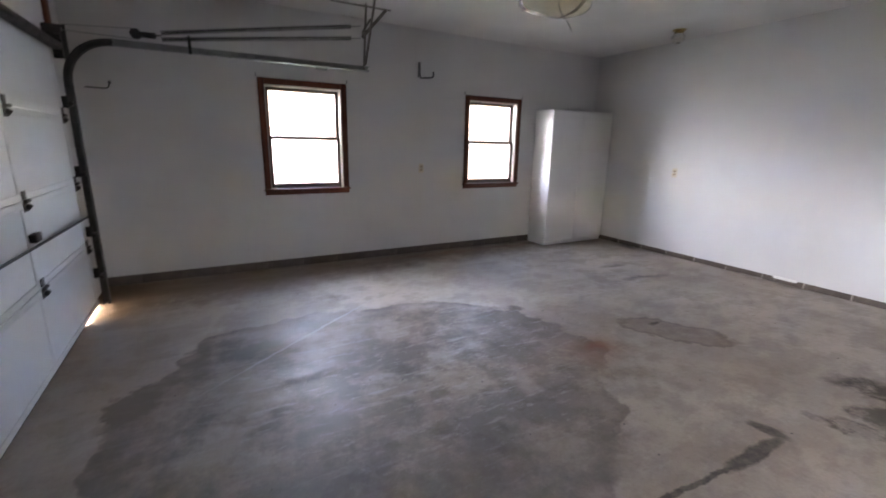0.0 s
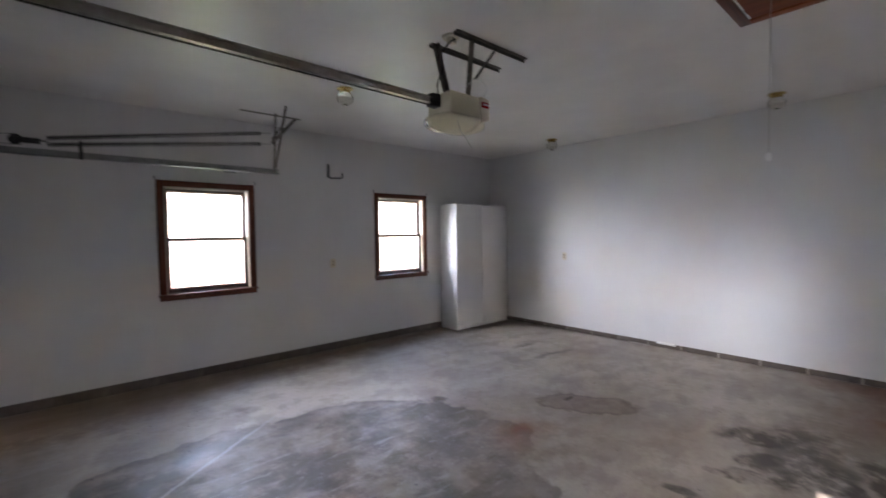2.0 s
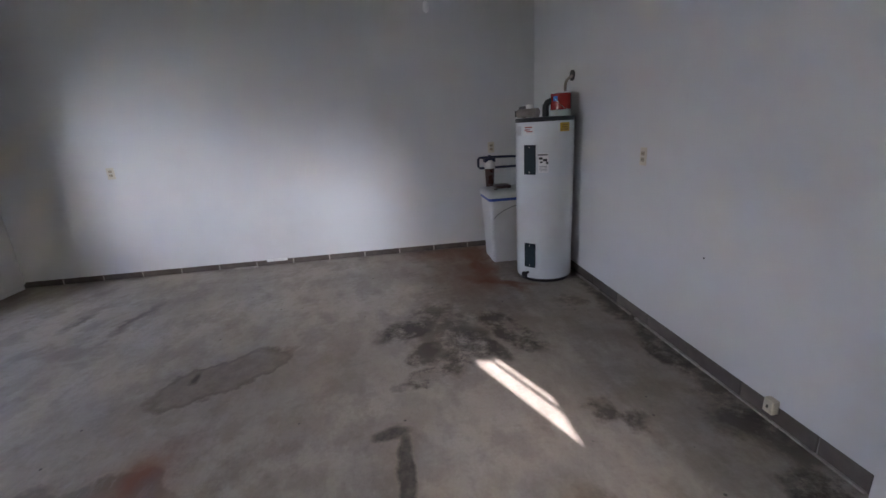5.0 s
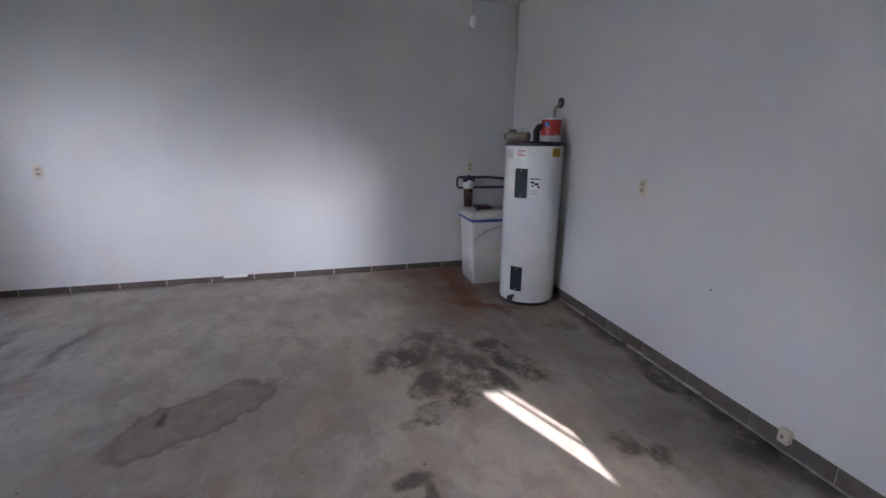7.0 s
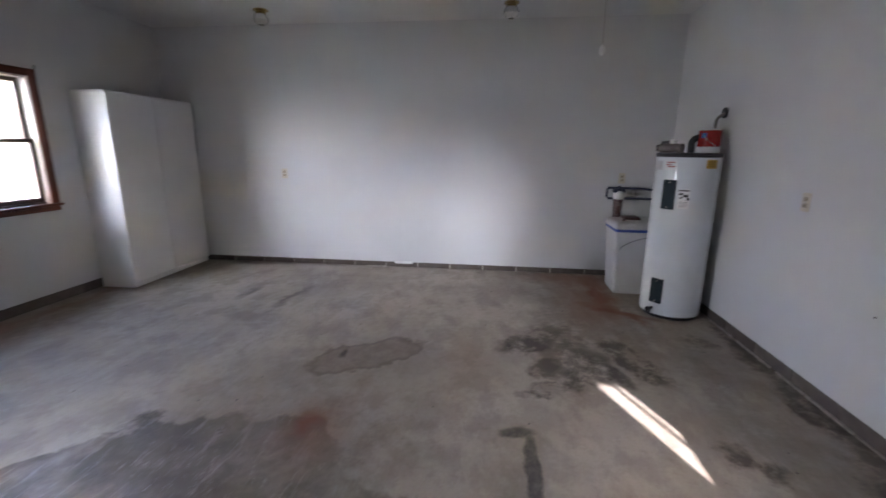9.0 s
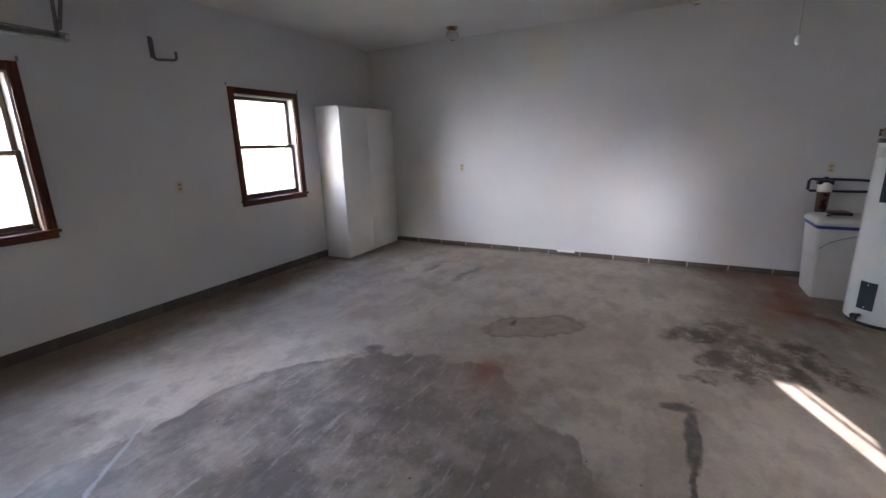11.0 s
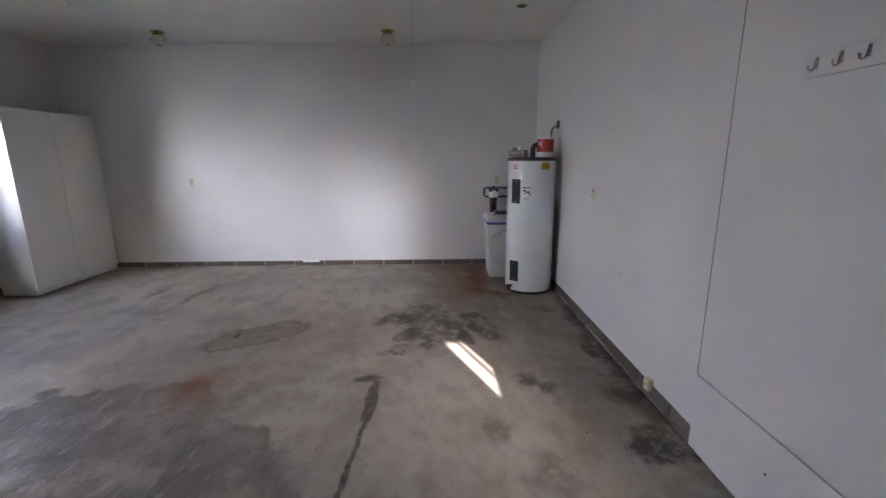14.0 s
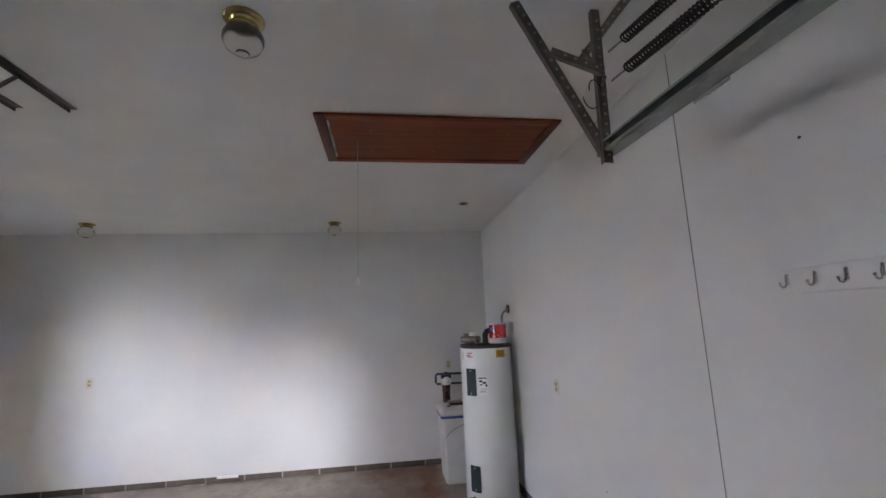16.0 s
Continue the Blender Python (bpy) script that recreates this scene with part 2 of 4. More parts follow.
    stains_and_shade = [
        (4.25, 1.67, 0.18, 0.11, -60, 0.25, 0.9), (4.52, 1.45, 0.28, 0.09, -50, 0.35, 0.55), (4.1, 0.92, 0.3, 0.1, 22, 0.2, 0.98),
        (3.98, 1.22, 0.2, 0.13, 10, 0.25, 0.75), (3.67, 1.5, 0.2, 0.055, -65, 0.2, 0.85), (3.78, 1.36, 0.12, 0.1, 0, 0.25, 0.8), (4.3, 1.25, 0.4, 0.3, 0, 0.5, 0.4), (4.1, 1.42, 0.26, 0.16, 20, 0.25, 0.5), (3.9, 1.55, 0.14, 0.08, -30, 0.2, 0.75), (4.38, 1.36, 0.2, 0.1, 40, 0.25, 0.55), (3.85, 1.08, 0.14, 0.05, 30, 0.25, 0.8),
        (3.56, 0.07, 0.15, 0.09, 0, 0.25, 1.0), (2.95, 0.12, 0.12, 0.08, 0, 0.35, 0.8), (2.47, 0.17, 0.13, 0.15, 0, 0.15, 0.95), (3.2, 0.05, 0.9, 0.08, 0, 0.6, 0.7),
        (4.2, 0.04, 0.8, 0.06, 0, 0.6, 0.8), (4.47, 0.3, 0.12, 0.1, 0, 0.2, 0.55), (3.15, 0.69, 0.07, 0.05, 20, 0.4, 0.8), (3.05, 0.59, 0.05, 0.06, 0, 0.4, 0.8),
        (3.0, 0.36, 0.6, 0.22, 0, 0.6, 0.2), (4.5, 0.6, 0.8, 0.34, 0, 0.6, 0.22), (5.6, 1.15, 0.8, 0.45, 0, 0.6, 0.2), (2.3, 0.75, 0.12, 0.1, 0, 0.4, 0.5),
        (1.6, 4.75, 0.12, 0.07, 0, 0.4, 0.5), (5.0, 3.9, 0.3, 0.05, -10, 0.5, 0.6), (5.1, 4.4, 0.15, 0.05, 0, 0.5, 0.6), (0.3, 5.3, 0.6, 0.2, 0, 0.6, 0.5),
        (1.0, 2.2, 0.8, 0.5, 20, 0.6, 0.4), (2.9, 5.75, 2.6, 0.22, 0, 0.8, 0.6), (3.03, 3.82, 0.1, 0.045, -35, 0.25, 0.8), (2.6, 1.0, 0.08, 0.05, 0, 0.4, 0.5),
    ]
    for x, y, rx, ry, turn, edge, amount in stains_and_shade:
        col = mix(math_node("MULTIPLY", math_node("MULTIPLY", spot(x, y, rx * 1.15, ry * 1.15, turn, edge), rag), amount), col, (0.078, 0.062, 0.05))
    # pale dried rim round the wet spot before the heater
    col = mix(math_node("MULTIPLY", math_node("SUBTRACT", spot(4.53, 0.31, 0.24, 0.2, 0, 0.12), spot(4.53, 0.31, 0.2, 0.165, 0, 0.12)), 0.35), col, (0.4, 0.35, 0.3))
    # brown blotch with a clear rim
    fill = spot(3.93, 2.8, 0.45, 0.21, -57, 0.06)
    col = mix(math_node("MULTIPLY", fill, rng(noise_tex(7.0, 9, 0.7).outputs["Fac"], 0.3, 0.65, 0.25, 0.7)), col, (0.14, 0.108, 0.085))
    col = mix(math_node("MULTIPLY", math_node("SUBTRACT", fill, spot(3.93, 2.8, 0.41, 0.175, -57, 0.12)), 0.45), col, (0.09, 0.066, 0.05))
    col = mix(spot(3.93, 2.98, 0.06, 0.025, 0, 0.4, small), col, (0.06, 0.045, 0.036))
    # brown wash along the heater and the block wall; those past y 5.7 paint shade below the windows
    for x, y, rx, ry, amount in ((5.3, 0.95, 0.9, 0.5, 0.42), (4.2, 0.3, 1.7, 0.32, 0.12), (0.5, 5.75, 1.6, 0.42, 0.85), (3.2, 5.85, 2.6, 0.3, 0.6), (3.2, 2.75, 1.0, 0.75, 0.3), (0.0, 4.4, 0.5, 1.1, 0.55)):
        col = mix(math_node("MULTIPLY", spot(x, y, rx, ry, 0, 0.6), amount), col, (0.17, 0.115, 0.075))
    # a long dark drip with a hooked head
    drip = math_node("MAXIMUM", spot(2.93, 1.712, 0.26, 0.036, 0, 0.2, small), spot(2.3, 1.742, 0.62, 0.016, -4, 0.3, small))
    drip = math_node("MAXIMUM", drip, spot(3.19, 1.775, 0.042, 0.095, 12, 0.25, small))
    drip = math_node("MULTIPLY", drip, rng(noise_tex(16.0, 6, 0.7).outputs["Fac"], 0.35, 0.6, 0.7, 1.05))
    col = mix(math_node("MULTIPLY", drip, 0.9), col, (0.06, 0.053, 0.046))
    # rust
    for x, y, rx, ry, turn, amount in ((3.1, 2.86, 0.24, 0.17, 0, 0.4), (3.12, 2.87, 0.09, 0.06, 0, 0.75), (5.5, 0.82, 0.55, 0.1, 0, 0.95), (5.07, 0.78, 0.3, 0.055, 61, 1.0), (4.9, 0.62, 0.12, 0.05, 20, 0.8), (5.3, 1.05, 0.5, 0.2, 0, 0.4), (6.1, 1.0, 0.25, 0.5, 0, 0.65), (4.05, 5.86, 2.0, 0.06, 0, 0.3)):
        col = mix(math_node("MULTIPLY", spot(x, y, rx, ry, turn, 0.6), amount), col, (0.19, 0.062, 0.024))
    # grit and chips
    vor = N.new("ShaderNodeTexVoronoi")
    vor.inputs["Scale"].default_value = 5.5
    L.new(P, vor.inputs["Vector"])
    col = mix(rng(vor.outputs["Distance"], 0.05, 0.03, 0.0, 0.8), col, (0.05, 0.042, 0.035))
    # pale line left by a scrape
    col = mix(math_node("MULTIPLY", spot(1.3, 4.08, 0.75, 0.012, 37, 0.5, small), 0.5), col, (0.5, 0.48, 0.46))
    L.new(col, b.inputs["Base Color"])
    ro = math_node("SUBTRACT", rng(n_str.outputs["Fac"], 0.38, 0.62, 0.52, 0.75), math_node("MULTIPLY", damp, 0.06))
    L.new(ro, b.inputs["Roughness"])
    b.inputs["Specular IOR Level"].default_value = 0.45
    hb = math_node("ADD", math_node("MULTIPLY", n_fine.outputs["Fac"], 0.25), n_mid.outputs["Fac"])
    bp = N.new("ShaderNodeBump")
    bp.inputs["Strength"].default_value = 0.25
    bp.inputs["Distance"].default_value = 0.006
    L.new(hb, bp.inputs["Height"])
    L.new(bp.outputs["Normal"], b.inputs["Normal"])
    return m


M_WALL = mat("wall_paint", (0.64, 0.635, 0.63), 0.55, vary=0.025, scale=1.6, bump=0.12, bump_scale=160, dirt=(0.54, 0.525, 0.505), dirt_amount=0.3, dirt_scale=1.3)
# the ceiling's broad tone mottling paints in patches of reflected sheen
M_CEIL = mat("ceiling_paint", (0.69, 0.672, 0.655), 0.42, vary=0.06, scale=2.2, bump=0.9, bump_scale=8, dirt=(0.66, 0.64, 0.61), dirt_amount=0.25, dirt_scale=1.2)
M_FLOOR = concrete_floor()
M_BLOCK = mat("block_concrete", (0.12, 0.098, 0.082), 0.85, vary=0.25, scale=9, bump=0.7, bump_scale=70, dirt=(0.055, 0.036, 0.026), dirt_amount=0.7, dirt_scale=3.5, piece=0.12)
M_MORTAR = mat("mortar", (0.36, 0.32, 0.28), 0.9, vary=0.3, scale=20, bump=0.4)
# darker copy of the mortar, coloured for the shade under the window wall
M_MORTAR_SHADED = mat("shaded_mortar", (0.15, 0.125, 0.105), 0.9, vary=0.2, scale=20, bump=0.4)
M_TRIM = wood("stained_trim", (0.07, 0.018, 0.008), (0.16, 0.045, 0.02), 0.42, 2)
M_TRIM_X = wood("stained_trim_level", (0.07, 0.018, 0.008), (0.16, 0.045, 0.02), 0.42, 0)
M_HATCH = wood("hatch_veneer", (0.17, 0.038, 0.01), (0.23, 0.058, 0.016), 0.6, 1)
M_STUD = wood("rough_board", (0.12, 0.04, 0.02), (0.25, 0.1, 0.05), 0.6, 2)
M_SASH = mat("sash_paint", (0.085, 0.05, 0.036), 0.45, vary=0.1)
M_LINER = mat("jamb_liner", (0.62, 0.55, 0.48), 0.45, vary=0.06)
M_GLASS = glass("window_glass")
# see-through grey, added to dim the daylight that passes the lite
M_TINT = bpy.data.materials.new("dimming_film")
M_TINT.use_nodes = True
film = M_TINT.node_tree.nodes.new("ShaderNodeBsdfTransparent")
film.inputs["Color"].default_value = (0.4, 0.4, 0.4, 1)
M_TINT.node_tree.links.new(film.outputs["BSDF"], M_TINT.node_tree.nodes["Material Output"].inputs["Surface"])
M_CAB = mat("white_laminate", (0.8, 0.79, 0.77), 0.38, vary=0.02, scale=3, bump=0.03, dirt=(0.7, 0.68, 0.64), dirt_amount=0.15)
M_DOOR = mat("door_enamel", (0.7, 0.71, 0.71), 0.42, vary=0.03, scale=3, bump=0.15, bump_scale=200, dirt=(0.5, 0.49, 0.46), dirt_amount=0.25)
M_GALV = mat("galvanised_steel", (0.29, 0.305, 0.3), 0.52, 0.8, vary=0.18, scale=14, dirt=(0.14, 0.12, 0.1), dirt_amount=0.4, dirt_scale=6)
M_DARKSTEEL = mat("dark_steel", (0.06, 0.056, 0.055), 0.45, 0.7, vary=0.25, scale=20, dirt=(0.1, 0.05, 0.03), dirt_amount=0.3)
# darker copy of the track steel, with the uprights' backlit shade in its colour
M_SHADED_STEEL = mat("shaded_steel", (0.085, 0.083, 0.08), 0.6, 0.5, vary=0.3, scale=9, dirt=(0.05, 0.04, 0.033), dirt_amount=0.5, dirt_scale=5)
M_ANGLE = mat("punched_angle_steel", (0.17, 0.155, 0.14), 0.5, 0.5, vary=0.25, scale=18, dirt=(0.09, 0.06, 0.045), dirt_amount=0.4, dirt_scale=7)
M_JOINT = mat("joint_shadow", (0.24, 0.235, 0.23), 0.8)
M_RAILSTEEL = mat("opener_rail_steel", (0.33, 0.295, 0.265), 0.38, 0.8, vary=0.3, scale=5, dirt=(0.1, 0.085, 0.07), dirt_amount=0.5, dirt_scale=3)
M_BRASS = mat("brass", (0.55, 0.41, 0.18), 0.18, 1.0, vary=0.1)
M_GLOBE = glass("frosted_globe", (0.93, 0.92, 0.88), 0.22)
M_CREAM = mat("cream_plastic", (0.72, 0.66, 0.5), 0.4, vary=0.04)
M_IVORY = mat("ivory_plastic", (0.62, 0.56, 0.44), 0.4, vary=0.05)
M_BEIGE = mat("beige_plastic", (0.4, 0.34, 0.25), 0.45, vary=0.05)
M_SLOT = mat("dark_slots", (0.05, 0.045, 0.04), 0.6)
M_RED = mat("red_label", (0.4, 0.022, 0.02), 0.18, vary=0.1, scale=20)
M_WHITE = mat("white_plastic", (0.78, 0.78, 0.76), 0.4, vary=0.03)
M_HEATER = mat("heater_enamel", (0.72, 0.755, 0.755), 0.08, vary=0.03, scale=3, dirt=(0.6, 0.6, 0.56), dirt_amount=0.3, dirt_scale=4)
M_LABEL = mat("glossy_label", (0.76, 0.76, 0.74), 0.09, vary=0.03)
M_HPANEL = mat("heater_panel", (0.014, 0.03, 0.04), 0.5, vary=0.15, spec=0.25)
M_BLACK = mat("black_rubber", (0.018, 0.018, 0.02), 0.5, vary=0.2)
M_YELLOW = mat("yellow_label", (0.6, 0.36, 0.03), 0.45, vary=0.08, scale=30)
M_TANK = mat("tank_plastic", (0.58, 0.57, 0.55), 0.45, vary=0.04, scale=4, dirt=(0.45, 0.4, 0.33), dirt_amount=0.3, dirt_scale=5)
M_BLUE = mat("blue_band", (0.02, 0.06, 0.28), 0.4)
M_NAVY = mat("dark_blue_pipe", (0.015, 0.02, 0.055), 0.4)
M_BROWN = mat("brown_resin", (0.06, 0.022, 0.018), 0.3)
M_CHROME = mat("brushed_metal", (0.5, 0.5, 0.48), 0.3, 1.0, vary=0.1)
M_GREYPAINT = mat("grey_paint", (0.13, 0.13, 0.135), 0.5, vary=0.1)
M_CORD = mat("cord", (0.35, 0.33, 0.3), 0.8)
M_GRASS = mat("grass", (0.045, 0.06, 0.022), 0.9, vary=0.4, scale=0.8)
M_DRIVE = mat("driveway_concrete", (0.4, 0.39, 0.37), 0.8, vary=0.1, scale=1.0)


# ---- mesh helpers ----
def box(bm, x0, y0, z0, x1, y1, z1, bevel=0.0):
    m = Matrix.Translation(((x0 + x1) / 2, (y0 + y1) / 2, (z0 + z1) / 2)) @ Matrix.Diagonal((abs(x1 - x0), abs(y1 - y0), abs(z1 - z0), 1))
    r = bmesh.ops.create_cube(bm, size=1, matrix=m)
    if bevel:
        es = list({e for v in r["verts"] for e in v.link_edges})
        bmesh.ops.bevel(bm, geom=es, offset=bevel, segments=2, affect="EDGES", profile=0.5)
    return bm


def boxm(x0, y0, z0, x1, y1, z1, bevel=0.0):
    return box(bmesh.new(), x0, y0, z0, x1, y1, z1, bevel)


def rod(bm, a, c, r, seg=12, r2=None):
    a, c = Vector(a), Vector(c)
    d = c - a
    m = Matrix.Translation((a + c) / 2) @ d.to_track_quat("Z", "Y").to_matrix().to_4x4()
    bmesh.ops.create_cone(bm, cap_ends=True, segments=seg, radius1=r, radius2=r if r2 is None else r2, depth=d.length, matrix=m)
    return bm


def lathe(bm, profile, at=(0, 0, 0), seg=40, axis=None):
    """Turn (radius, height) pairs round z."""
    rings = []
    for r, z in profile:
        rings.append([bm.verts.new((at[0] + r * math.cos(2 * math.pi * i / seg), at[1] + r * math.sin(2 * math.pi * i / seg), at[2] + z)) for i in range(seg)])
    for lo, hi in zip(rings, rings[1:]):
        for i in range(seg):
            bm.faces.new((lo[i], lo[(i + 1) % seg], hi[(i + 1) % seg], hi[i]))
    bm.faces.new(list(reversed(rings[0])))
    bm.faces.new(rings[-1])
    return bm


def tube(bm, pts, r, seg=10):
    """A round bar along a bent line."""
    pts = [Vector(p) for p in pts]
    rings = []
    up = Vector((0.137, 0.31, 0.94))
    for i, p in enumerate(pts):
        d = (pts[min(i + 1, len(pts) - 1)] - pts[max(i - 1, 0)]).normalized()
        u = d.cross(up)
        if u.length < 0.1:
            u = d.cross(Vector((1, 0.1, 0)))
        u.normalize()
        w = d.cross(u)
        rings.append([bm.verts.new(p + r * (math.cos(2 * math.pi * k / seg) * u + math.sin(2 * math.pi * k / seg) * w)) for k in range(seg)])
    for lo, hi in zip(rings, rings[1:]):
        for k in range(seg):
            bm.faces.new((lo[k], lo[(k + 1) % seg], hi[(k + 1) % seg], hi[k]))
    bm.faces.new(rings[0])
    bm.faces.new(rings[-1])
    return bm


def sweep(bm, section, pts, side):
    """Carry a closed section (u along side, v across) along a line that bends in the plane square to side."""
    pts = [Vector(p) for p in pts]
    side = Vector(side)
    rings = []
    for i, p in enumerate(pts):
        d = (pts[min(i + 1, len(pts) - 1)] - pts[max(i - 1, 0)]).normalized()
        w = side.cross(d).normalized()
        rings.append([bm.verts.new(p + u * side + v * w) for u, v in section])
    n = len(section)
    for lo, hi in zip(rings, rings[1:]):
        for k in range(n):
            bm.faces.new((lo[k], lo[(k + 1) % n], hi[(k + 1) % n], hi[k]))
    bm.faces.new(rings[0])
    bm.faces.new(rings[-1])
    return bm


def finish(name, bm, material, smooth=None):
    bmesh.ops.recalc_face_normals(bm, faces=bm.faces)
    me = bpy.data.meshes.new(name)
    bm.to_mesh(me)
    bm.free()
    me.materials.append(material)
    if smooth:
        me.polygons.foreach_set("use_smooth", [True] * len(me.polygons))
        me.set_sharp_from_angle(angle=radians(smooth))
    return new(name, me)


def part(name, bm, material, parent, label="", smooth=35):
    ob = finish(name, bm, material, smooth)
    ob.parent = parent
    if label:
        ob["label"] = label
    return ob


def thing(name, label, category, group="", at=(0, 0, 0), kind=""):
    ob = new(name)
    ob.empty_display_size = 0.1
    ob.location = at
    return tagged(ob, label, category, group, kind)


def setting(name, bm, material, label, category, smooth=None):
    return tagged(finish(name, bm, material, smooth), label, category, kind="structure")


# ---- large structure ----
SUNLITE = (0.74, 1.17, 0.925, 1.305)
WINDOWS = ((1.29, 2.125), (3.875, 4.70))
WZ0, WZ1 = 0.93, 2.05

floor = setting("floor", boxm(XW - 0.3, -0.3, -0.12, XE + 0.3, YN + 0.3, 0.0), M_FLOOR, "stained grey concrete garage floor slab", "floor")
ceiling = setting("ceiling", boxm(XW - 0.2, -0.2, ZC, XE + 0.2, YN + 0.2, ZC + 0.12), M_CEIL, "off-white painted plasterboard garage ceiling", "ceiling")


def wall_with_openings(name, axis, u0, u1, v0, v1, z0, z1, openings, label):
    """A wall along x or y between v0 and v1, with openings (u0, u1, z0, z1) through it."""
    bm = bmesh.new()

    def put(a, c, lo, hi):
        if c - a < 1e-4 or hi - lo < 1e-4:
            return
        if axis == "x":
            box(bm, a, v0, lo, c, v1, hi)
        else:
            box(bm, v0, a, lo, v1, c, hi)

    at = u0
    for a, c, lo, hi in sorted(openings):
        put(at, a, z0, z1)
        put(a, c, z0, lo)
        put(a, c, hi, z1)
        at = c
    put(at, u1, z0, z1)
    return setting(name, bm, M_WALL, label, "wall")


wall_north = wall_with_openings("wall_north", "x", XW - WALL, XE + WALL, YN, YN + WALL, LEDGE, ZC, [(a, c, WZ0, WZ1) for a, c in WINDOWS], "white painted plasterboard wall with two windows")
wall_east = wall_with_openings("wall_east", "y", 0, YN, XE, XE + WALL, LEDGE_E, ZC, [], "white painted plasterboard end wall, faintly smudged")
wall_south = wall_with_openings("wall_south", "x", XW - WALL, XE + WALL, -WALL, 0, LEDGE, ZC, [(0.2, 1.2, 0.85, 1.5)], "white painted wall over a concrete block ledge")
wall_west = wall_with_openings("wall_west", "y", 0, YN, XW - WALL, XW, 0, ZC, [(0.58, 5.42, 0.0, 2.10)], "white painted wall round the garage door opening")


def ledge_blocks(parent, axis, u0, u1, v, back, shift, high=LEDGE, gap=0.004, joint_mat=None):
    """A course of concrete blocks under the plasterboard, set 6 mm back, with recessed mortar joints."""
    sgn = 1 if back > 0 else -1
    v0 = v + 0.004 * sgn
    bm = bmesh.new()
    a, c = sorted((v + 0.012 * sgn, v + back))
    if axis == "x":
        box(bm, u0, a, 0.0, u1, c, high - 0.001)
    else:
        box(bm, a, u0, 0.0, c, u1, high - 0.001)
    part("mortar", bm, joint_mat or M_MORTAR, parent, "recessed mortar joints", None)
    me = None
    u = u0 - shift
    while u < u1:
        a, c = max(u0, u + gap), min(u1, u + 0.406 - gap)
        if c - a > 0.03:
            whole = c - a > 0.39
            if me is None or not whole:
                bm = bmesh.new()
                h = (c - a) / 2
                lo, hi = sorted((0, 0.03 * sgn))
                if axis == "x":
                    box(bm, -h, lo, 0.004, h, hi, high - 0.002, 0.002)
                else:
                    box(bm, lo, -h, 0.004, hi, h, high - 0.002, 0.002)
                ob = part("block", bm, M_BLOCK, parent, smooth=None)
                if whole:
                    me = ob.data
            else:
                ob = new("block", me)
                ob.parent = parent
            off = random.uniform(-0.0015, 0.0015)
            ob.location = ((a + c) / 2, v0 + off, 0) if axis == "x" else (v0 + off, (a + c) / 2, 0)
        u += 0.406


footing = setting("footing", boxm(XW, -0.14, 0.0, 2.49, -0.001, LEDGE - 0.001), M_BLOCK, "concrete footing behind the low wall board", "footing")
ground = setting("ground", boxm(-1500, -1500, -0.32, 1500, 1500, -0.16), M_GRASS, "grass and open ground round the garage", "ground")
driveway = setting("driveway", boxm(-12, -0.2, -0.155, XW - WALL, 6.2, -0.03), M_DRIVE, "pale concrete driveway outside the garage door", "driveway")
roof = setting("roof", boxm(XW - 0.5, -0.5, ZC + 0.125, XE + 0.5, YN + 0.45, ZC + 0.35), M_GREYPAINT, "plain roof closing the garage", "roof")

# an unseen house, added beyond the window wall to block part of the north sky
house = thing("neighbouring_house", "unseen brown timber house added to block the north sky", "house")
HX0, HX1, HY0, HY1, HE = 0.4, 11.5, 14.0, 22.0, 4.6
bm = bmesh.new()
for k in range(24):
    z = -0.17 + k * (HE + 0.17) / 24
    box(bm, HX0, HY0 - 0.012 * (1 - k % 2 * 0.4), z, HX1, HY1, z + (HE + 0.17) / 24 - 0.012)
M_SIDING = mat("timber_siding", (0.1, 0.085, 0.07), 0.75, vary=0.2, scale=1.5)
part("wall", bm, M_SIDING, house)
bm = bmesh.new()
v = [bm.verts.new(p) for p in ((HX0 - 0.4, HY0 - 0.5, HE), (HX1 + 0.4, HY0 - 0.5, HE), (HX1 + 0.4, HY1 + 0.5, HE), (HX0 - 0.4, HY1 + 0.5, HE), (HX0 - 0.4, (HY0 + HY1) / 2, HE + 2.6), (HX1 + 0.4, (HY0 + HY1) / 2, HE + 2.6))]
for f in ((0, 1, 5, 4), (2, 3, 4, 5), (0, 4, 3), (1, 2, 5), (0, 3, 2, 1)):
    bm.faces.new([v[i] for i in f])
part("roof", bm, M_GREYPAINT, house)

# plywood sheets on the south wall with visible joints
panel_upper = setting("wall_panel_upper", boxm(XW, 0.0, 0.40, SUNLITE[0], 0.012, ZC - 0.004), M_WALL, "white painted board sheathing beside the added lite", "wall panel")
bm = bmesh.new()
box(bm, 1.175, 0.0, 0.40, 2.4805, 0.012, ZC - 0.004, 0.002)
panel_mid = setting("wall_panel_upper", bm, M_WALL, "white painted board sheathing with a dark vertical joint", "wall panel")
bm = bmesh.new()
box(bm, XW, 0.0, 0.004, 2.482, 0.014, 0.394, 0.002)
panel_lower = setting("wall_panel_lower", bm, M_WALL, "white painted low board with a dark horizontal joint", "wall panel")
bm = bmesh.new()
box(bm, SUNLITE[0], 0.0, 0.40, 1.175, 0.012, SUNLITE[2])
box(bm, SUNLITE[0], 0.0, SUNLITE[3], 1.175, 0.012, ZC - 0.004)
panel_lite = setting("wall_panel_upper", bm, M_WALL, "white painted board round the small added lite", "wall panel")
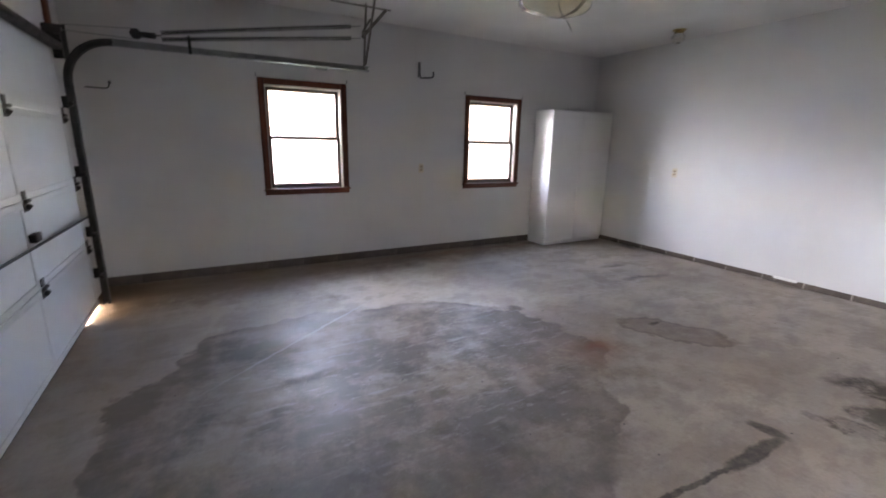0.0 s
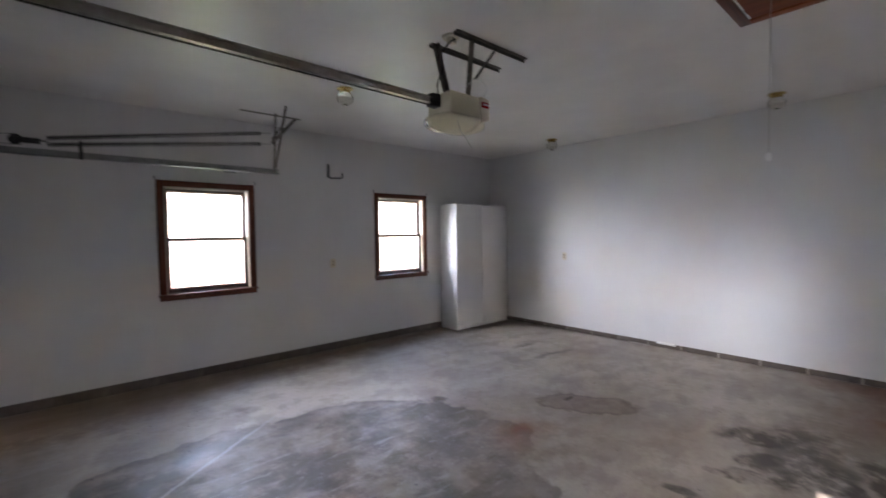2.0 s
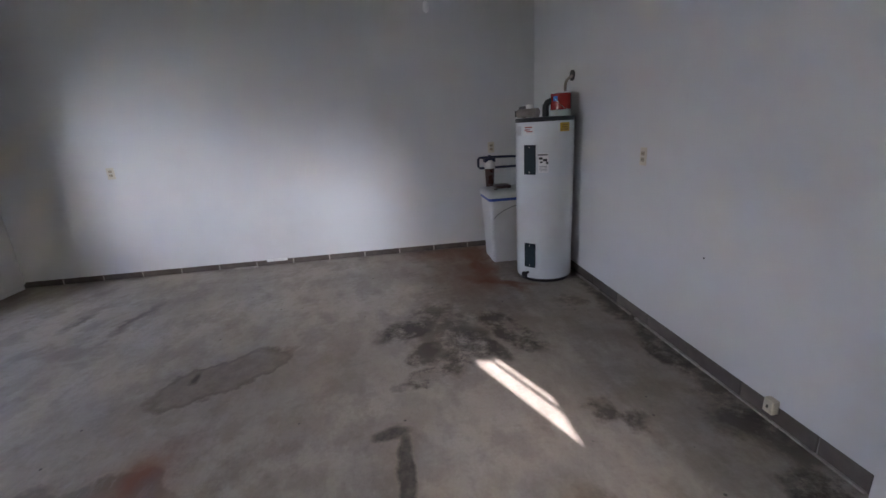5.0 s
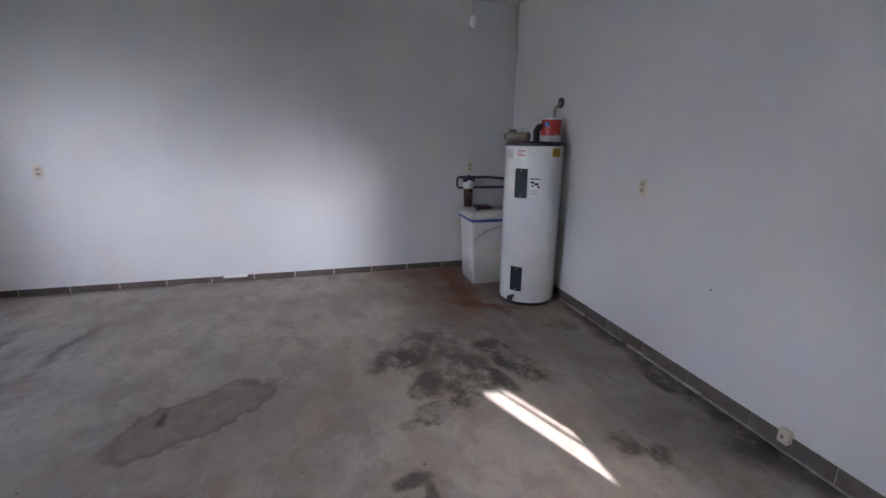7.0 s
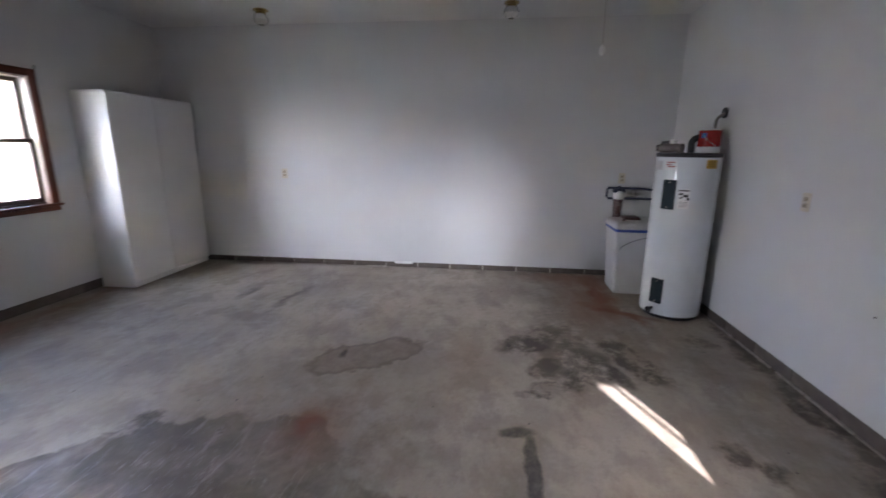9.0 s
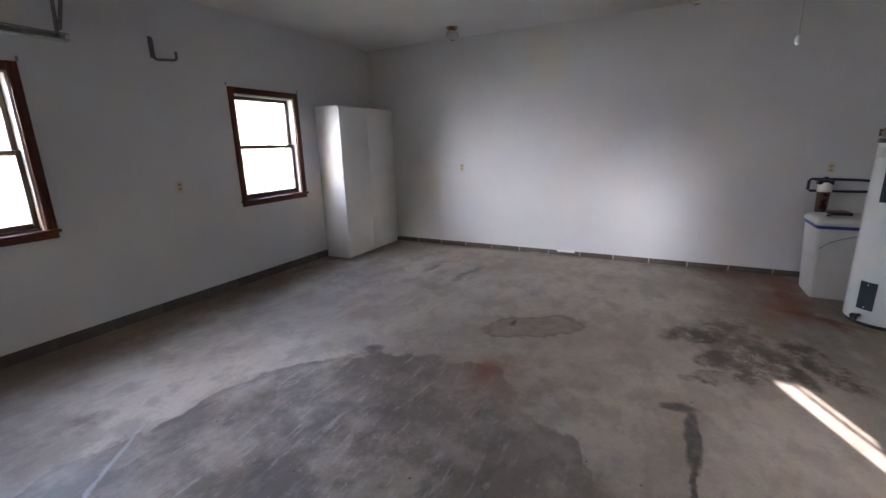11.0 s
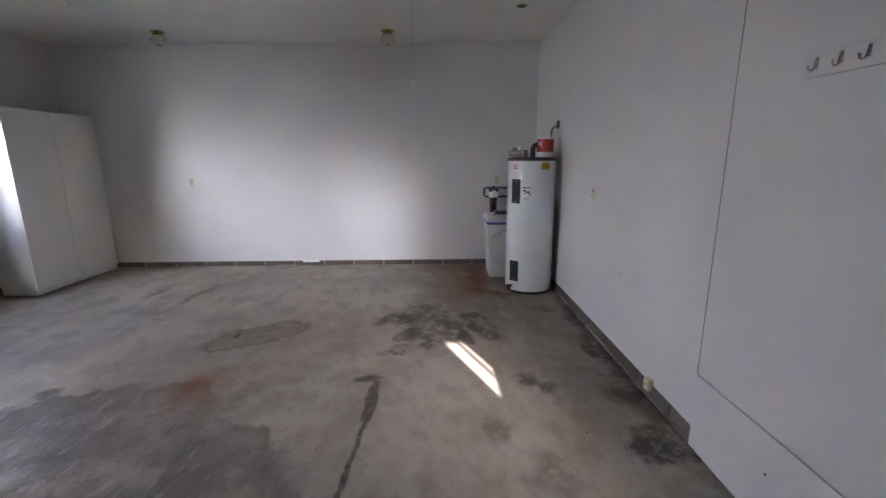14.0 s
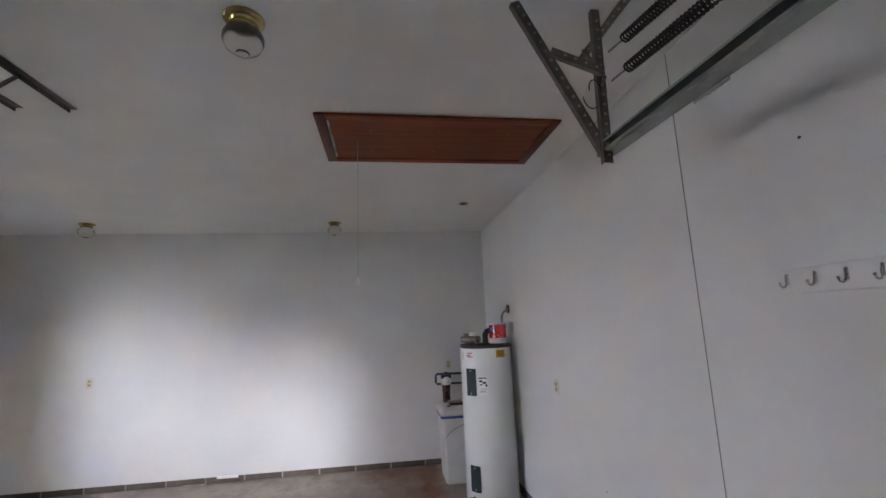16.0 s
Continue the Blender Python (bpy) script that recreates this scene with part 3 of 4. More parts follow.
# solid strip whose grey stands for the shade in the board joint
joint = setting("trim", boxm(2.4815, 0.0, 0.40, 2.4842, 0.0132, ZC - 0.004), M_JOINT, "grey strip coloured as the shade in the joint between wall boards", "joint")


# ---- windows ----
def double_hung(name, a, c, label):
    w = thing(name, label, "window", "windows in the long wall", kind="structure")
    y = YN
    t = 0.06
    part("casing", boxm(a - t, y - 0.02, WZ0 + 0.0, a + 0.004, y, WZ1 + t, 0.003), M_TRIM, w)
    part("casing", boxm(c - 0.004, y - 0.02, WZ0 + 0.0, c + t, y, WZ1 + t, 0.003), M_TRIM, w)
    part("head_casing", boxm(a + 0.004, y - 0.019, WZ1 - 0.004, c - 0.004, y, WZ1 + t - 0.001, 0.003), M_TRIM_X, w)
    part("sill", boxm(a - t - 0.012, y - 0.045, WZ0 - 0.022, c + t + 0.012, y + 0.03, WZ0 + 0.0, 0.004), M_TRIM_X, w)
    part("apron", boxm(a - t, y - 0.018, WZ0 - 0.068, c + t, y, WZ0 - 0.023, 0.003), M_TRIM_X, w)
    bm = bmesh.new()
    box(bm, a, y + 0.001, WZ0, a + 0.018, y + WALL, WZ1)
    box(bm, c - 0.018, y + 0.001, WZ0, c, y + WALL, WZ1)
    box(bm, a + 0.018, y + 0.001, WZ1 - 0.018, c - 0.018, y + WALL, WZ1)
    part("jamb_liner", bm, M_LINER, w, "pale jamb liner")
    part("sill_liner", boxm(a + 0.018, y + 0.031, WZ0, c - 0.018, y + WALL, WZ0 + 0.016), M_SASH, w, "dark sill between the jambs", None)
    zm = (WZ0 + WZ1) / 2 + 0.005
    for nm, lo, hi, yy in (("lower_sash", WZ0 + 0.017, zm + 0.019, y + 0.045), ("upper_sash", zm - 0.018, WZ1 - 0.019, y + 0.085)):
        bm = bmesh.new()
        f = 0.034
        box(bm, a + 0.019, yy, lo, a + 0.019 + f, yy + 0.035, hi, 0.003)
        box(bm, c - 0.019 - f, yy, lo, c - 0.019, yy + 0.035, hi, 0.003)
        box(bm, a + 0.019 + f, yy, lo, c - 0.019 - f, yy + 0.034, lo + (f + 0.006 if nm == "lower_sash" else 0.037), 0.003)
        box(bm, a + 0.019 + f, yy, hi - 0.036, c - 0.019 - f, yy + 0.034, hi, 0.003)
        s = part(nm, bm, M_SASH, w)
        p = part("pane", boxm(a + 0.04, yy + 0.015, lo + 0.02, c - 0.04, yy + 0.019, hi - 0.02), M_GLASS, s, "clear glass pane", None)
        p.visible_shadow = False
    bm = bmesh.new()
    box(bm, (a + c) / 2 - 0.025, y + 0.03, zm + 0.019, (a + c) / 2 + 0.025, y + 0.06, zm + 0.027, 0.002)
    rod(bm, ((a + c) / 2, y + 0.045, zm + 0.024), ((a + c) / 2 + 0.012, y + 0.035, zm + 0.034), 0.005)
    part("sash_lock", bm, M_BRASS, w)
    # curtain rod nails left at the upper corners
    for x in (a - t - 0.01, c + t + 0.01):
        bm = bmesh.new()
        box(bm, x - 0.006, y - 0.012, WZ1 + t + 0.004, x + 0.006, y, WZ1 + t + 0.04, 0.002)
        part("bracket", bm, M_GALV, w, "small left-over curtain bracket")
    return w


double_hung("window_1", *WINDOWS[0], "double-hung window in dark stained wood casing, blown bright with daylight")
double_hung("window_2", *WINDOWS[1], "double-hung window in dark stained casing beside the tall cabinet")

# a small unseen lite, added so that its outline shapes the floor's sun patch
lite = thing("window_3", "small divided lite, unseen, added to shape the sun patch", "window", kind="structure")
a, c, lo, hi = SUNLITE
bm = bmesh.new()
for q in (a, c - 0.02):
    box(bm, q, -0.012, lo, q + 0.02, 0.0, hi)
box(bm, a + 0.02, -0.012, lo, c - 0.02, 0.0, lo + 0.02)
box(bm, a + 0.02, -0.012, hi - 0.02, c - 0.02, 0.0, hi)
box(bm, a + 0.276, -0.011, lo + 0.02, a + 0.302, 0.0, hi - 0.02)
# raked filler, added to clip one corner of the sun patch
rake = [[bm.verts.new((x, y, z)) for x, z in ((a, hi + 0.01), (c, hi + 0.01), (c, hi - 0.185))] for y in (-0.013, -0.0005)]
bm.faces.new(rake[0])
bm.faces.new(rake[1])
for i in range(3):
    bm.faces.new((rake[0][i], rake[0][(i + 1) % 3], rake[1][(i + 1) % 3], rake[1][i]))
part("window_frame", bm, M_WHITE, lite)
bm = bmesh.new()
bm.faces.new([bm.verts.new(q) for q in ((a + 0.02, -0.006, lo + 0.02), (c - 0.02, -0.006, lo + 0.02), (c - 0.02, -0.006, hi - 0.02), (a + 0.02, -0.006, hi - 0.02))])
part("pane", bm, M_TINT, lite, "dark pane tinted to dim the sun patch", None)

# ---- garage door ----
DY0, DY1, DX = 0.47, 5.44, -0.325
door = thing("garage_door", "closed white sectional steel garage door with black hinges", "garage door")
for i in range(4):
    z0, z1 = 0.022 + i * 0.533, 0.022 + (i + 1) * 0.533 - 0.004
    bm = boxm(DX, DY0, z0, DX + 0.012, DY1, z1)
    for y in np.linspace(DY0, DY1 - 0.06, 5):
        box(bm, DX + 0.012, y, z0 + 0.002, DX + 0.048, y + 0.06, z1 - 0.002, 0.003)
    box(bm, DX + 0.012, DY0 + 0.001, z0, DX + 0.05, DY1 - 0.001, z0 + 0.04, 0.003)
    box(bm, DX + 0.012, DY0 + 0.001, z1 - 0.04, DX + 0.05, DY1 - 0.001, z1, 0.003)
    box(bm, DX + 0.012, DY0 + 0.03, z0 + 0.04, DX + 0.044, DY1 - 0.03, z1 - 0.04)
    sec = part("section", bm, M_DOOR, door)
    if i < 3:
        for y in (0.53, 1.72, 2.95, 4.22, 5.38):
            bm = bmesh.new()
            box(bm, DX + 0.0505, y - 0.035, z1 - 0.06, DX + 0.056, y + 0.035, z1 - 0.005, 0.002)
            box(bm, DX + 0.0505, y - 0.03, z1 + 0.01, DX + 0.056, y + 0.03, z1 + 0.06, 0.002)
            rod(bm, (DX + 0.064, y - 0.035, z1 + 0.002), (DX + 0.064, y + 0.035, z1 + 0.002), 0.011)
            rod(bm, (DX + 0.056, y, z1 - 0.045), (DX + 0.075, y, z1 - 0.02), 0.014)
            part("hinge", bm, M_DARKSTEEL, sec, "dark steel hinge")
bm = bmesh.new()
box(bm, DX + 0.052, DY0 + 0.05, 2.105, DX + 0.12, DY1 - 0.02, 2.15, 0.004)
part("strut", bm, M_DARKSTEEL, door, "dark stiffening strut along the top")
bm = bmesh.new()
rod(bm, (DX + 0.075, 1.7, 0.868), (DX + 0.075, 5.47, 0.795), 0.008)
part("lock_bar", bm, M_DARKSTEEL, door, "thin dark locking rod")
bm = bmesh.new()
box(bm, DX + 0.052, 4.15, 0.845, DX + 0.09, 4.25, 0.895, 0.006)
part("lock_guide", bm, M_DARKSTEEL, door)
bm = boxm(DX + 0.005, DY0 + 0.02, 0.001, DX + 0.04, 4.98, 0.021, 0.004)
part("bottom_seal", bm, M_BLACK, door, "black rubber bottom seal")

jamb_board = setting("trim", boxm(XW, 5.60, 2.32, XW + 0.03, 5.68, ZC - 0.01, 0.003), M_STUD, "reddish wood mounting board beside the track", "board")


# ---- tracks and springs ----
def track(y, zt, inward, drop, label):
    """Bent steel track: upright, quarter turn, level run to a hanger, with two stretched springs over it."""
    t = thing("garage_door_track", label, "door track", "garage door tracks")
    x0, r = -0.215, 0.32
    pts = [(x0, y, 0.02), (x0, y, 1.0), (x0, y, zt - drop - r)]
    for k in range(1, 9):
        q = math.pi / 2 * k / 8
        pts.append((x0 + r - r * math.cos(q), y, zt - drop - r + r * math.sin(q)))
    pts += [(1.0, y, zt - drop * 0.55), (2.26, y, zt)]
    s = inward
    sec = [(-0.028 * s, -0.025), (0.02 * s, -0.025), (0.028 * s, -0.02), (0.028 * s, -0.012), (0.023 * s, -0.012), (0.020 * s, -0.019), (-0.022 * s, -0.019),
           (-0.022 * s, 0.019), (0.020 * s, 0.019), (0.023 * s, 0.012), (0.028 * s, 0.012), (0.028 * s, 0.02), (0.02 * s, 0.025), (-0.028 * s, 0.025)]
    part("upright_rail", sweep(bmesh.new(), sec, pts[:-2], (0, 1, 0)), M_SHADED_STEEL, t, "upright rail, its backlit shade put into the colour", 25)
    part("level_rail", sweep(bmesh.new(), sec, pts[-3:], (0, 1, 0)), M_GALV, t, "galvanised level rail", 25)
    # perforated hanger: post, cross bar under the ceiling, two braces
    def angle_bar(name, p, q, w=0.038, face=(1, 0, 0)):
        """face: the way that the broad flange looks."""
        p, q = Vector(p), Vector(q)
        bm = bmesh.new()
        d = q - p
        n = d.length
        zc = d.normalized()
        yc = Vector(face)
        yc = (yc - yc.dot(zc) * zc).normalized()
        xc = yc.cross(zc)
        m = Matrix((xc, yc, zc)).transposed().to_4x4()
        m.translation = p
        box(bm, -w / 2, -0.0015, 0, w / 2, 0.0015, n)
        box(bm, -w / 2, 0.0015, 0, -w / 2 + 0.003, w * 0.6, n)
        holes = bmesh.new()
        k = 0.03
        while k < n - 0.02:
            rod(holes, (0.003, -0.0028, k), (0.003, 0.0032, k), 0.006, 8)
            k += 0.04
        bm.transform(m)
        holes.transform(m)
        ob = part(name, bm, M_ANGLE, t, "brown-grey perforated angle iron")
        tagged(part("punched_hole", holes, M_MORTAR, ob, "row of pale punched holes"), kind="stuff")
    angle_bar("hanger_post", (2.2, y + 0.02 * s, 2.19), (2.25, y - 0.02 * s, ZC), 0.034)
    angle_bar("ceiling_bar", (1.92, y + 0.11 * s * -1, ZC - 0.004), (2.56, y + 0.11 * s * -1, ZC - 0.004), 0.038, (0, 0, 1))
    angle_bar("brace", (2.2, y, 2.5), (2.5, y - 0.1 * s, ZC - 0.01), 0.03, (0, 1, 0))
    angle_bar("brace", (2.22, y + 0.015 * s, 2.24), (2.235, y + 0.305 * s, ZC - 0.003), 0.036)
    angle_bar("link", (2.2, y, 2.54), (2.222, y + 0.185 * s, 2.625), 0.03)
    ringpts = [(2.2 + 0.004 * k, y + s * (0.035 + 0.03 * math.cos(k * math.pi / 6)), 2.46 + 0.05 * math.sin(k * math.pi / 6)) for k in range(13)]
    part("safety_cable", tube(bmesh.new(), ringpts, 0.0022, 6), M_DARKSTEEL, t)
    part("splice_plate", boxm(1.72, y - 0.03 * s, zt - 0.045, 1.84, y - 0.024 * s, zt - 0.024, 0.002), M_GALV, t)
    # springs
    for za, zb in ((2.30, 2.592), (2.25, 2.482)):
        a, c = Vector((0.45, y - 0.02 * s, za + 0.02)), Vector((2.09, y - 0.02 * s, zb))
        bm = bmesh.new()
        n, loops = 0, 110
        d = c - a
        u = d.cross(Vector((0, 1, 0))).normalized()
        v = d.cross(u).normalized()
        pts = []
        for k in range(loops * 8 + 1):
            f = k / (loops * 8)
            q = 2 * math.pi * k / 8
            pts.append(a + d * f + 0.0165 * (math.cos(q) * u + math.sin(q) * v))
        tube(bm, pts, 0.004, 5)
        part("spring", bm, M_DARKSTEEL, t, "dark coiled extension spring")
        bm = tube(bmesh.new(), [c, c + d.normalized() * 0.06, c + d.normalized() * 0.1], 0.004, 6)
        part("spring_hook", bm, M_GALV, t)
    bm = bmesh.new()
    rod(bm, (0.27, y - 0.04 * s, 2.29), (0.27, y + 0.0 * s, 2.29), 0.04, 20)
    rod(bm, (0.27, y - 0.05 * s, 2.29), (0.27, y + 0.012 * s, 2.29), 0.01, 10)
    part("pulley", bm, M_DARKSTEEL, t)
    bm = bmesh.new()
    for q in (-0.046, 0.006):
        box(bm, 0.26, y + q * s - 0.0015, 2.272, 0.41, y + q * s + 0.0015, 2.308, 0.001)
    box(bm, 0.385, y - 0.044 * s, 2.277, 0.41, y + 0.004 * s, 2.303, 0.003)
    rod(bm, (0.39, y - 0.02 * s, 2.29), (0.45, y - 0.02 * s, 2.3), 0.005, 8)
    part("pulley_fork", bm, M_DARKSTEEL, t)
    bm = bmesh.new()
    rod(bm, (-0.2, y - 0.02 * s, 2.30), (0.27, y - 0.02 * s, 2.33), 0.003, 6)
    rod(bm, (-0.22, y - 0.02 * s, 2.26), (0.27, y - 0.02 * s, 2.25), 0.003, 6)
    rod(bm, (-0.22, y - 0.035 * s, 0.1), (-0.22, y - 0.035 * s, 2.26), 0.002, 6)
    part("cable", bm, M_GALV, t, "thin steel lift cable")
    if s < 0:
        bm = boxm(0.638, y - 0.036, 2.165, 0.662, y - 0.033, 2.315, 0.001)
        rod(bm, (0.65, y - 0.045, 2.18), (0.65, y - 0.03, 2.18), 0.008, 10)
        part("cable_strap", bm, M_DARKSTEEL, t, "short steel strap hanging over the rail")
    # flag bracket, rollers and jamb brackets on the upright
    bm = bmesh.new()
    box(bm, XW, y - 0.045 * s, 2.05, x0 + 0.03, y - 0.038 * s, 2.3, 0.002)
    rod(bm, (-0.24, y - 0.05 * s, 2.26), (-0.24, y + 0.0 * s, 2.26), 0.035, 18)
    part("flag_bracket", bm, M_DARKSTEEL, t)
    for z in (0.25, 0.62, 1.13, 1.68):
        bm = bmesh.new()
        box(bm, XW, y - 0.042 * s, z, x0 + 0.01, y - 0.036 * s, z + 0.09, 0.002)
        rod(bm, (x0, y - 0.03 * s, z + 0.03), (x0, y + 0.05 * s, z + 0.03), 0.017, 14)
        part("jamb_bracket", bm, M_DARKSTEEL, t)
    return t


track(5.44, 2.202, -1, 0.0, "galvanised garage door track with long dark springs on perforated hangers")
track(0.49, 2.258, 1, 0.045, "galvanised garage door track with coiled springs near the coat hooks")


# ---- tall cabinet ----
def tall_cabinet():
    t = thing("storage_cabinet", "tall white laminate two-door storage cabinet in the corner", "cabinet")
    x0, x1, y0, y1, z1 = 5.05, 6.245, 5.64, 6.024, 1.98
    bm = bmesh.new()
    box(bm, x0, y0 + 0.02, 0.002, x0 + 0.018, y1, z1 - 0.018, 0.0015)
    box(bm, x1 - 0.018, y0 + 0.02, 0.002, x1, y1, z1 - 0.018, 0.0015)
    box(bm, x0, y0 + 0.012, z1 - 0.018, x1, y1, z1, 0.0015)
    box(bm, x0 + 0.018, y1 - 0.006, 0.002, x1 - 0.018, y1, z1 - 0.018)
    box(bm, x0 + 0.018, y0 + 0.03, 0.05, x1 - 0.018, y1 - 0.006, 0.068)
    part("body", bm, M_CAB, t)
    part("plinth", boxm(x0 + 0.018, y0 + 0.012, 0.002, x1 - 0.018, y0 + 0.028, 0.05), M_CAB, t)
    xm = (x0 + x1) / 2 - 0.02
    for a, c in ((x0 + 0.001, xm - 0.002), (xm + 0.002, x1 - 0.001)):
        part("door", boxm(a, y0, 0.056, c, y0 + 0.018, z1 - 0.021, 0.002), M_CAB, t)
    return t


tall_cabinet()


# ---- water heater ----
HX, HY, HR = 5.14, 0.29, 0.25


def on_drum(bm, deg, width, z0, z1, lift=0.004, thick=0.004, r=HR):
    """A plate bent round the heater's drum."""
    n = 8
    half = width / r / 2
    q0 = radians(deg)
    rows = []
    for k in range(n + 1):
        q = q0 - half + 2 * half * k / n
        c, s2 = math.cos(q), math.sin(q)
        rows.append([bm.verts.new((HX + rr * c, HY + rr * s2, z)) for rr in (r + lift - thick, r + lift) for z in (z0, z1)])
    for p, q in zip(rows, rows[1:]):
        for i, j in ((0, 1), (1, 3), (3, 2), (2, 0)):
            bm.faces.new((p[i], p[j], q[j], q[i]))
    bm.faces.new((rows[0][0], rows[0][1], rows[0][3], rows[0][2]))
    bm.faces.new((rows[-1][0], rows[-1][1], rows[-1][3], rows[-1][2]))
    return bm


def water_heater():
    t = thing("water_heater", "tall white enamelled electric water heater with dark access panels", "water heater", at=(0, 0, 0))
    part("tank", lathe(bmesh.new(), [(HR - 0.012, 0.03), (HR - 0.002, 0.034), (HR, 0.045), (HR, 1.405), (HR - 0.002, 1.415)], (HX, HY, 0), 72), M_HEATER, t)
    part("base", lathe(bmesh.new(), [(HR - 0.02, 0.0), (HR - 0.012, 0.03)], (HX, HY, 0), 48), M_BLACK, t, "dark base ring")
    part("top_cap", lathe(bmesh.new(), [(HR + 0.003, 1.405), (HR + 0.004, 1.43), (HR - 0.005, 1.438), (0.02, 1.443)], (HX, HY, 0), 72), M_BLACK, t, "dark grey top cap")
    for z0, z1 in ((0.975, 1.221), (0.14, 0.361)):
        bm = on_drum(bmesh.new(), 131, 0.105, z0, z1, 0.009, 0.01)
        p = part("access_panel", bm, M_HPANEL, t, "dark blue-grey access panel")
        for z in (z0 + 0.02, z1 - 0.02):
            q = radians(131)
            a = Vector((HX + (HR + 0.008) * math.cos(q), HY + (HR + 0.008) * math.sin(q), z))
            part("screw", rod(bmesh.new(), a, a + Vector((math.cos(q), math.sin(q), 0)) * 0.004, 0.005, 10), M_CHROME, p)
    # labels
    part("label", on_drum(bmesh.new(), 158, 0.085, 0.99, 1.15, 0.0012, 0.001), M_WHITE, t, "white safety label with small black print")
    for z0, z1, d, w in ((1.133, 1.143, 157, 0.08), (1.10, 1.118, 153, 0.03), (1.085, 1.105, 161, 0.035), (1.06, 1.08, 165, 0.018), (1.072, 1.085, 154, 0.02)):
        part("print", on_drum(bmesh.new(), d, w, z0, z1, 0.002, 0.0008), M_BLACK, t)
    for z in (1.005, 1.017, 1.029, 1.041):
        part("print", on_drum(bmesh.new(), 158, 0.06, z, z + 0.003, 0.002, 0.0008), M_GREYPAINT, t)
    part("label", on_drum(bmesh.new(), 201, 0.1, 1.318, 1.388, 0.0012, 0.001), M_YELLOW, t, "yellow energy label")
    for z in (1.332, 1.35, 1.368):
        part("print", on_drum(bmesh.new(), 201, 0.07, z, z + 0.005, 0.002, 0.0008), M_BROWN, t)
    part("label", on_drum(bmesh.new(), 128, 0.11, 1.30, 1.38, 0.0012, 0.001), M_LABEL, t, "white warning label with red print")
    for z, d, w in ((1.36, 128, 0.07), (1.34, 125, 0.05), (1.325, 130, 0.06)):
        part("print", on_drum(bmesh.new(), d, w, z, z + 0.008, 0.002, 0.0008), M_RED, t)
    part("label", on_drum(bmesh.new(), 98, 0.1, 1.3, 1.375, 0.0012, 0.001), mat("faded_label", (0.5, 0.5, 0.5), 0.5), t, "faded grey label")
    # drain valve
    q = radians(126)
    a = Vector((HX + HR * math.cos(q), HY + HR * math.sin(q), 0.085))
    d = Vector((math.cos(q), math.sin(q), 0))
    bm = rod(bmesh.new(), a, a + d * 0.05, 0.013)
    rod(bm, a + d * 0.05, a + d * 0.066, 0.022, 16)
    rod(bm, a + d * 0.03, a + d * 0.03 + Vector((0, 0, -0.035)), 0.011)
    part("drain_valve", bm, M_BLACK, t, "black plastic drain valve")
    return t


water_heater()
TOP = 1.441


def paint_can():
    cx, cy = 5.085, 0.17
    t = thing("paint_can", "red and white gallon can standing on the water heater", "can", at=(0, 0, 0))
    r = 0.083
    part("can_body", lathe(bmesh.new(), [(r - 0.002, TOP), (r, TOP + 0.004), (r, TOP + 0.188), (r + 0.002, TOP + 0.192), (r - 0.006, TOP + 0.193)], (cx, cy, 0), 48), M_WHITE, t)
    part("label", lathe(bmesh.new(), [(r + 0.0012, TOP + 0.05), (r + 0.0012, TOP + 0.182)], (cx, cy, 0), 48), M_RED, t, "red paper label")
    bm = bmesh.new()
    for k in range(7):
        q = radians(112 + 4 * k)
        q2 = radians(116 + 4 * k)
        v = [bm.verts.new((cx + (r + 0.0022) * math.cos(x), cy + (r + 0.0022) * math.sin(x), z)) for x, z in ((q, TOP + 0.12), (q2, TOP + 0.12), (q2, TOP + 0.16), (q, TOP + 0.16))]
        bm.faces.new(v)
    part("badge", bm, M_BLUE, t, "dark blue badge")
    part("lid", lathe(bmesh.new(), [(r - 0.004, TOP + 0.193), (r - 0.01, TOP + 0.186), (0.01, TOP + 0.186)], (cx, cy, 0), 40), M_CHROME, t, "metal lid")
    bm = tube(bmesh.new(), [(cx + (r + 0.006) * math.cos(q), cy + (r + 0.006) * math.sin(q), TOP + 0.15 - 0.1 * math.sin(math.pi * k / 16)) for k, q in ((k, radians(120 + 180 * k / 16)) for k in range(17))], 0.0015, 6)
    part("handle", bm, M_CHROME, t, "thin wire handle")
    return t


paint_can()


def arc(centre, r, a0, a1, ax, az, n=8):
    c, ax, az = Vector(centre), Vector(ax), Vector(az)
    return [c + r * (math.cos(radians(a0 + (a1 - a0) * k / n)) * ax + math.sin(radians(a0 + (a1 - a0) * k / n)) * az) for k in range(n + 1)]


# cold water pipe, bent from the wall to the heater
pipe = thing("water_pipe", "dark bent water pipe from a wall flange to the heater", "pipe")
pts = [Vector((5.20, 0.085, TOP - 0.002)), Vector((5.20, 0.085, 1.66))] + arc((5.20, 0.0, 1.68), 0.085, 0, 70, (0, 1, 0), (0.25, 0, 1), 7) + [Vector((5.235, 0.0, 1.775))]
part("pipe", tube(bmesh.new(), pts, 0.012, 14), M_RAILSTEEL, pipe)
part("flange", rod(bmesh.new(), (5.24, 0.0, 1.775), (5.24, 0.012, 1.775), 0.045, 24), M_DARKSTEEL, pipe)
part("coupling", rod(bmesh.new(), (5.20, 0.085, TOP), (5.20, 0.085, TOP + 0.07), 0.026, 8), M_DARKSTEEL, pipe)

